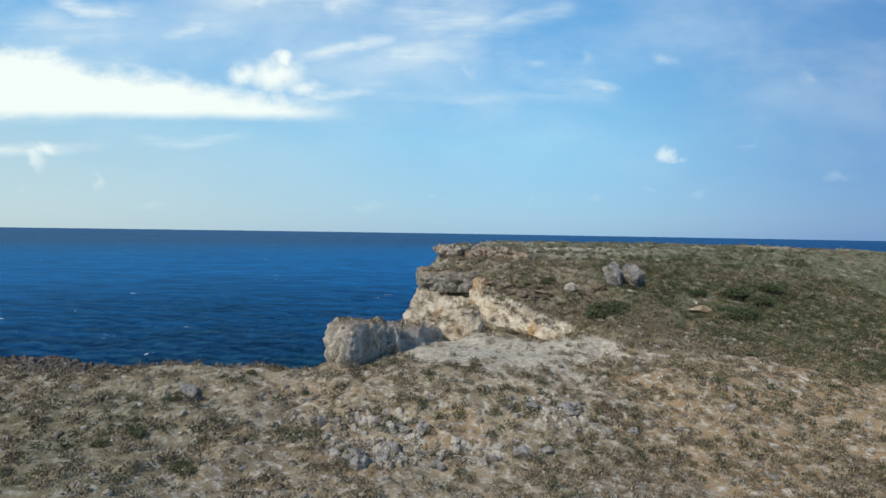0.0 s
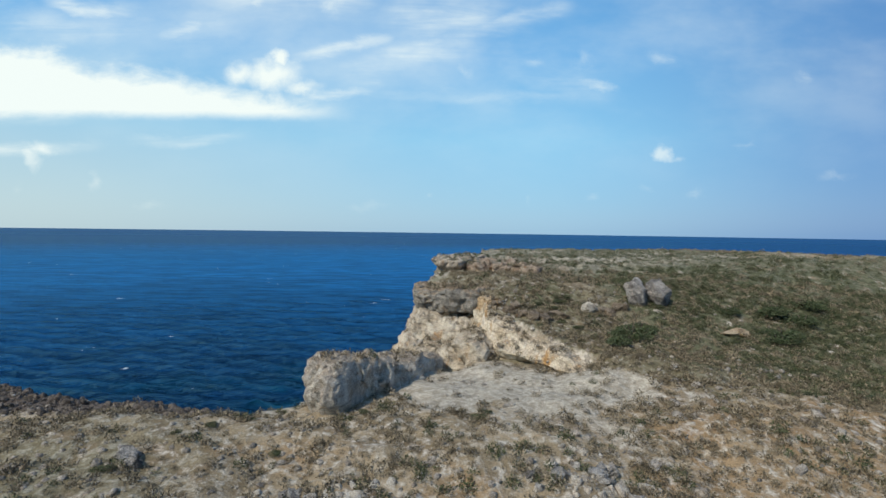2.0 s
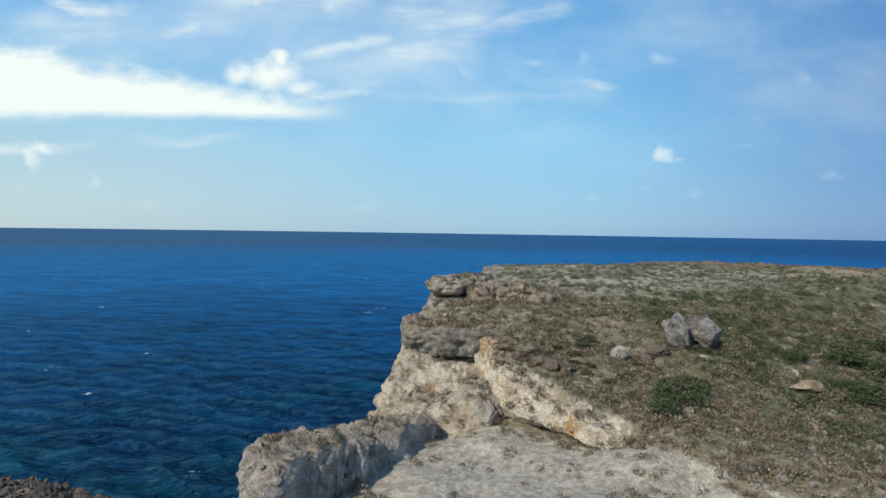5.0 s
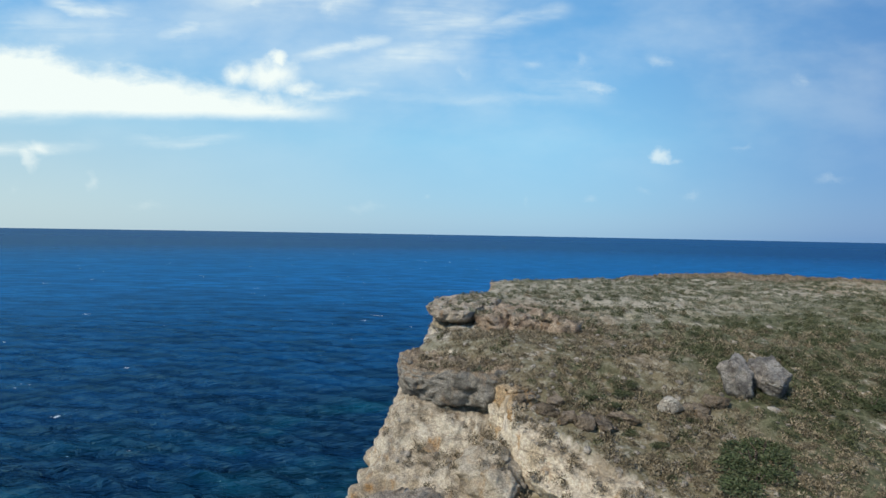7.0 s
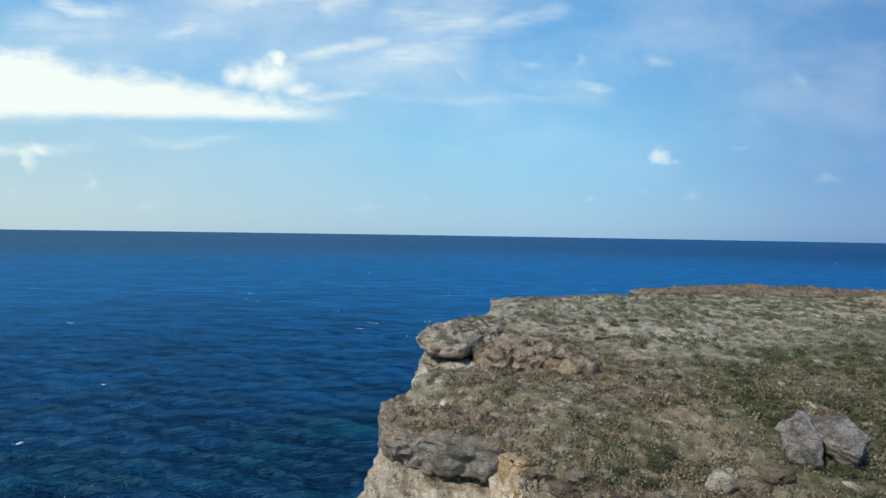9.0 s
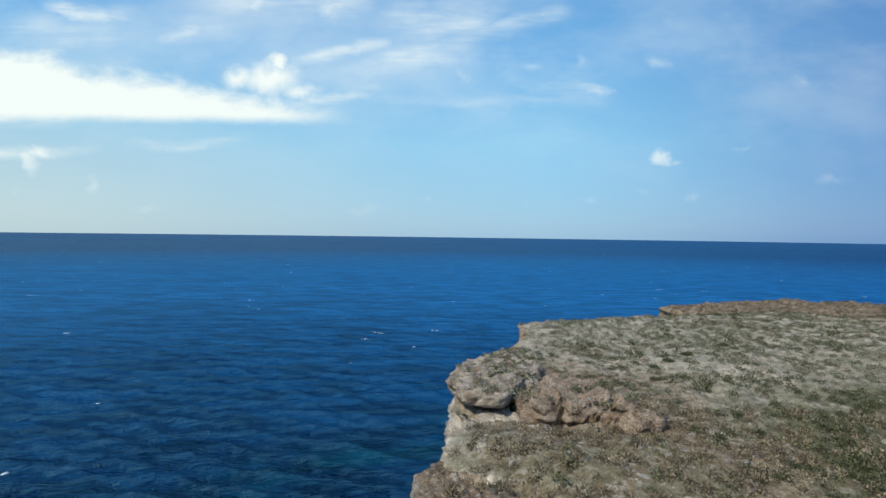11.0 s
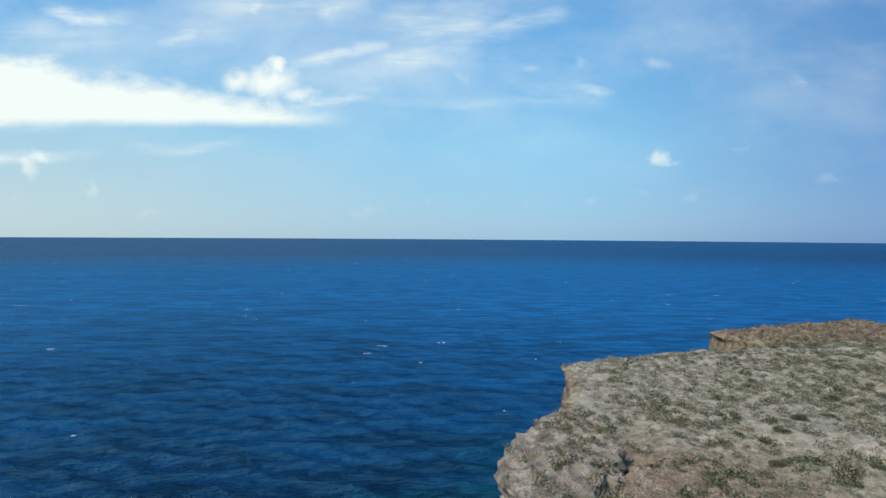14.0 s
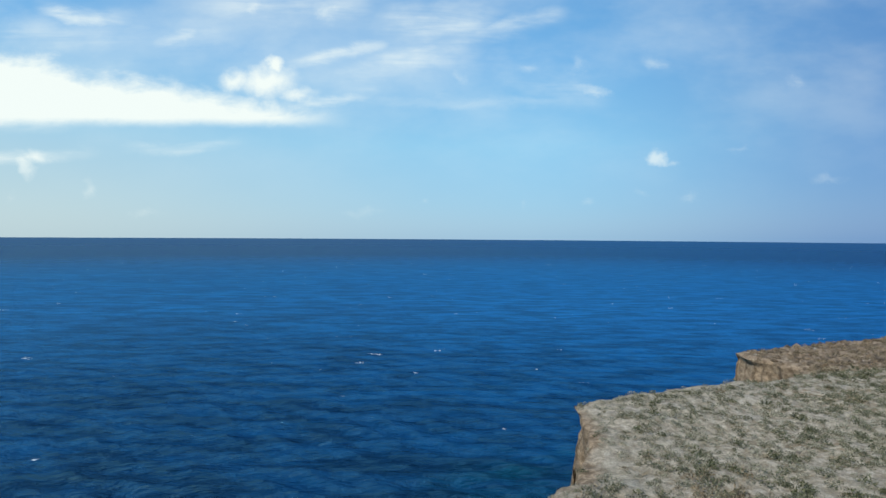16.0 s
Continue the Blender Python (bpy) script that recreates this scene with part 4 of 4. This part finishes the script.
def dry_density(x, y, d):
    patch = 0.55 + 0.45 * sstep(-0.4, 0.4, fbm(x, y, 0, 5, 3, 301))
    crag = 0.7 * sstep(1.15, 0.85, np.hypot((x - 3.2) / 6.0, (y - 63) / 4.2))
    return (1 - crag) * np.maximum(patch, above_step(x, y)) * (0.85 - 0.4 * sstep(62, 68, y)) * (1 - 0.88 * bare(x, y)) * (1 - 0.8 * iron_shore(x, y, d)) * sstep(0.2, 1.2, d) * rear(y)


def green_density(x, y, d):
    clump = sstep(-0.1, 0.35, fbm(x, y, 0, 1.7, 3, 311)) * sstep(-0.5, 0.2, fbm(x, y, 0, 7, 2, 313))
    few = sstep(0.05, 0.35, fbm(x, y, 0, 0.95, 3, 317))
    flat = sstep(57, 63, y - 0.55 * np.maximum(0, x - 15) + 1.2 * fbm(x, y, 0, 5, 2, 319))
    lush = sstep(12, 20, x) * sstep(40, 46, y + 0.7 * np.clip(x - 18, 0, 12)) * sstep(60, 54, y)
    clump = np.maximum(clump, 0.75 * lush * sstep(-0.45, 0.05, fbm(x, y, 0, 2.5, 3, 315)))
    gully = np.minimum(np.abs(y - 27.7 - 0.235 * (x + 3)) / 0.975, np.where(x > -3, np.abs(y - 27.7 - 0.486 * (x + 3)) / 1.11, 9.0))
    row = sstep(0.9, 0.3, gully + 0.6 * fbm(x, y, 0, 2.2, 2, 329)) * sstep(12, 10, x) * sstep(-17, -15, x) * np.where((x > -3) | (y < 28), 1.0, 0.0)
    amount = 0.8 * row + (0.06 + 0.94 * clump) * (0.35 + 0.65 * slope_zone(x, y) + 0.15 * sstep(48, 55, y)) * (1 - flat) + (0.05 + 0.95 * few) * 0.4 * flat
    return amount * (1 - 0.9 * bare(x, y)) * (1 - 0.9 * iron_shore(x, y, d)) * sstep(0.3, 1.5, d) * rear(y)


def rubble_density(x, y, d):
    grey = sstep(9, 4, np.hypot(x + 4, (y - 24) * 1.4)) + 0.7 * sstep(-7, -14, x) * sstep(0.0, 0.4, fbm(x, y, 0, 4, 2, 325)) + 0.8 * sstep(0.1, 0.5, fbm(x, y, 0, 5, 3, 321)) * sstep(50, 40, y) + 0.35 + above_step(x, y)
    return np.clip(grey, 0, 1) * (1 - 0.85 * bare(x, y)) * (1 - 0.72 * sstep(56, 66, y) - 0.0 * d) * rear(y)


def grey_density(x, y, d):
    return sstep(57, 63, y) * sstep(92, 89.5, y - 0.02 * x) * (0.5 + 0.5 * sstep(-0.3, 0.4, fbm(x, y, 0, 5, 3, 331))) * sstep(0.2, 1.0, d)


def karst(x, y, d):
    """Bare, deeply weathered grey rock between the scrub of the near ground."""
    a = sstep(1.0, 0.6, np.hypot((x + 3.2) / 5.6, (y - 25.9) / 2.4) + 0.35 * fbm(x, y, 0, 2, 3, 341))
    b = 0.7 * sstep(1.0, 0.6, np.hypot((x - 6.5) / 4.0, (y - 29.5) / 2.2) + 0.4 * fbm(x, y, 0, 2, 3, 343))
    return 0.8 * np.maximum(a, b)


rng = np.random.default_rng(11)
x, y, z = scatter(rng, [(-26, 26, 19, 43, 3.6), (-30, 34, 4, 19, 1.0), (-46, -26, 24, 52, 1.6), (-4, 12, 43, 62, 6.5), (9, 18, 42, 51, 4.5), (12, 44, 43, 62, 4.5), (26, 44, 19, 43, 2.0), (7, 30, 24, 43, 3.6), (-3, 12, 62, 74, 1.0), (12, 62, 62, 90, 0.4), (16, 64, 90, 108, 3.0)], dry_density, 0.66)
sow("dry_scrub", "low straw-coloured dry scrub", "scrub", rng, x, y, z, 0.16 + 0.30 * rng.random(len(x)) ** 1.5, cushions(rng, 16, 84, 0.40, (0.05, 0.105)), DRY, (0.9, 1.5), sink=0.05)
x, y, z = scatter(rng, [(-2, 34, 57, 100, 4.2), (34, 64, 57, 108, 1.6)], grey_density)
sow("grey_scrub", "low grey-green scrub on the plateau", "scrub", rng, x, y, z, 0.11 + 0.2 * rng.random(len(x)) ** 1.3, cushions(rng, 16, 60, 0.4, (0.06, 0.13)), GREY, sink=0.05)
x, y, z = scatter(rng, [(-26, 12, 19, 43, 2.2), (-30, 34, 4, 19, 1.3), (12, 38, 19, 43, 6.5), (-4, 10, 43, 66, 4.5), (10, 44, 43, 66, 9.5), (0, 26, 66, 92, 2.4), (26, 46, 66, 92, 3.2), (44, 66, 43, 110, 1.2)], green_density, 0.66)
sow("green_scrub", "low olive-green cushion scrub", "scrub", rng, x, y, z, 0.17 + 0.28 * rng.random(len(x)) ** 1.5, cushions(rng, 16, 84, 0.36, (0.06, 0.13)), GREEN, (0.85, 1.4), sink=0.05)
x, y, z = scatter(rng, [(-26, 24, 19, 43, 3.0), (-30, 30, 4, 19, 1.5), (-44, -26, 26, 52, 2.5), (-4, 14, 43, 66, 4.0), (14, 30, 43, 66, 2.0), (0, 44, 66, 104, 1.2)], rubble_density)
sow("rubble", "loose grey limestone rubble", "rubble", rng, x, y, z, 0.05 + 0.19 * rng.random(len(x)) ** 2.4, [chiselled(rng, 9, 1, 0) for _ in range(10)], RUBBLE, (0.6, 1.0), sink=0.05)
x, y, z = scatter(rng, [(0, 46, 60, 92, 2.6)], lambda x, y, d: sstep(61, 66, y - 0.3 * np.maximum(0, x - 15)) * sstep(0.5, 1.5, d) * (0.35 + 0.65 * sstep(-0.3, 0.3, fbm(x, y, 0, 3, 3, 351))))
sow("sage_scrub", "rounded grey-green sage cushions on the plateau", "scrub", rng, x, y, z, 0.16 + 0.26 * rng.random(len(x)) ** 1.6, cushions(rng, 16, 72, 0.34, (0.06, 0.13)), SAGE, (0.7, 1.1), sink=0.05)
x, y, z = scatter(rng, [(17, 62, 89, 108, 2.4)], lambda x, y, d: sstep(90, 92.5, y - 0.02 * x + 0.8 * fbm(x, y, 0, 3, 2, 68)))
sow("bench_rubble", "rough brown limestone rubble along the far rim", "rubble", rng, x, y, z, 0.10 + 0.36 * rng.random(len(x)) ** 1.8, [chiselled(rng, 9, 1, 0) for _ in range(10)], OUTCROP, (0.6, 1.1), sink=0.1)
x, y, z = scatter(rng, [(-20, 12, 22, 35, 8.0)], karst)
sow("karst_rubble", "jagged pale grey weathered limestone among scrub", "rubble", rng, x, y, z, 0.12 + 0.26 * rng.random(len(x)) ** 1.6, [chiselled(rng, 10, 2, 0.25) for _ in range(10)], STONE_ROCK, (0.7, 1.2), sink=0.1)
x, y, z = scatter(rng, [(-46, -12, 34, 54, 9.0)], lambda x, y, d: iron_shore(x, y, d), 0.2)
sow("shore_rubble", "jagged dark brown limestone along the cliff edge", "rubble", rng, x, y, z, 0.08 + 0.24 * rng.random(len(x)) ** 1.6, [chiselled(rng, 12, 2, 0.2) for _ in range(8)], DARK, (0.8, 1.5), sink=0.1)


def shrub(x, y, size, label, z=None, mat=None):
    """A bush of several leafy mounds on short stems."""
    local = np.random.default_rng(int(abs(x * 37 + y * 91)))
    base = float(ground_z(np.array([x]), np.array([y]))[0]) if z is None else z
    thing = tagged(new("shrub"), label, "shrub", "shrubs on the headland")
    thing.location = (x, y, base)
    leaves = []
    for _ in range(7):
        o = np.array([local.uniform(-0.6, 0.6), local.uniform(-0.6, 0.6), local.uniform(0.1, 0.35)]) * size
        leaves.append(cushion(local, 420, 0.25, (0.04, 0.09)) * size * local.uniform(0.35, 0.62) + o)
    tri = np.concatenate(leaves).reshape(-1, 3) * np.array([1.15, 1.0, 0.72])
    crown = new("crown", bulk("crown", tri, np.arange(len(tri)).reshape(-1, 3), mat or BUSH, smooth=False))
    crown.parent = thing
    for _ in range(4):
        bm = bmesh.new()
        lean = Matrix.Rotation(local.uniform(-0.7, 0.7), 4, "X") @ Matrix.Rotation(local.uniform(-0.7, 0.7), 4, "Y")
        bmesh.ops.create_cone(bm, segments=6, radius1=0.05 * size, radius2=0.015 * size, depth=0.8 * size, cap_ends=True, matrix=lean @ Matrix.Translation((0, 0, 0.25 * size)))
        me = bpy.data.meshes.new("stem")
        bm.to_mesh(me), bm.free()
        me.materials.append(WOOD)
        new("stem", me).parent = thing


for x, y, size in [(13.0, 45.4, 1.6), (12.4, 44.3, 1.2), (14.0, 46.6, 1.3), (25.6, 48.7, 1.6), (27.4, 52.5, 1.8), (24.6, 47.6, 1.2), (28.8, 51.2, 1.5), (30.5, 54.0, 1.5), (22.8, 51.8, 1.1)]:
    shrub(x, y, size, "dense bright green bush on the slope")
for x, y, size in [(1.6, 33.9, 0.55), (-4.4, 34.4, 0.5), (2.0, 34.6, 0.45), (-11.7, 32.3, 0.55), (-14.1, 27.8, 0.6), (-14.7, 25.9, 0.5), (-13.8, 24.3, 0.7), (-7.7, 30.5, 0.5), (23.7, 43, 0.6),
                   (-10.4, 21.9, 0.8), (-14.8, 23.4, 0.6), (10.3, 65.6, 0.55), (14, 70, 0.6), (16.1, 71, 0.5), (12.2, 68.5, 0.5), (18.6, 74.4, 0.6), (9.0, 51.0, 0.9), (7.9, 49.6, 0.6), (8.7, 50.3, 0.7), (8.2, 47.9, 0.7), (9.6, 47.3, 0.6), (11.8, 48.9, 0.6), (16.9, 50.9, 0.8), (7.0, 49.9, 0.5)]:
    shrub(x, y, 0.75 * size, "small olive-green bush on dry ground", mat=GREEN)
for y, z, size in [(52.3, 14.9, 0.5), (51.6, 13.6, 0.6), (50.6, 12.6, 0.6), (53.4, 15.9, 0.4)]:
    face = SOLID[0].ray_cast(Vector((-15, y, z)), Vector((1, 0, 0)))[0]
    shrub(face.x + 0.1, y, size, "dry bush clinging to the cliff face", z, DRY)
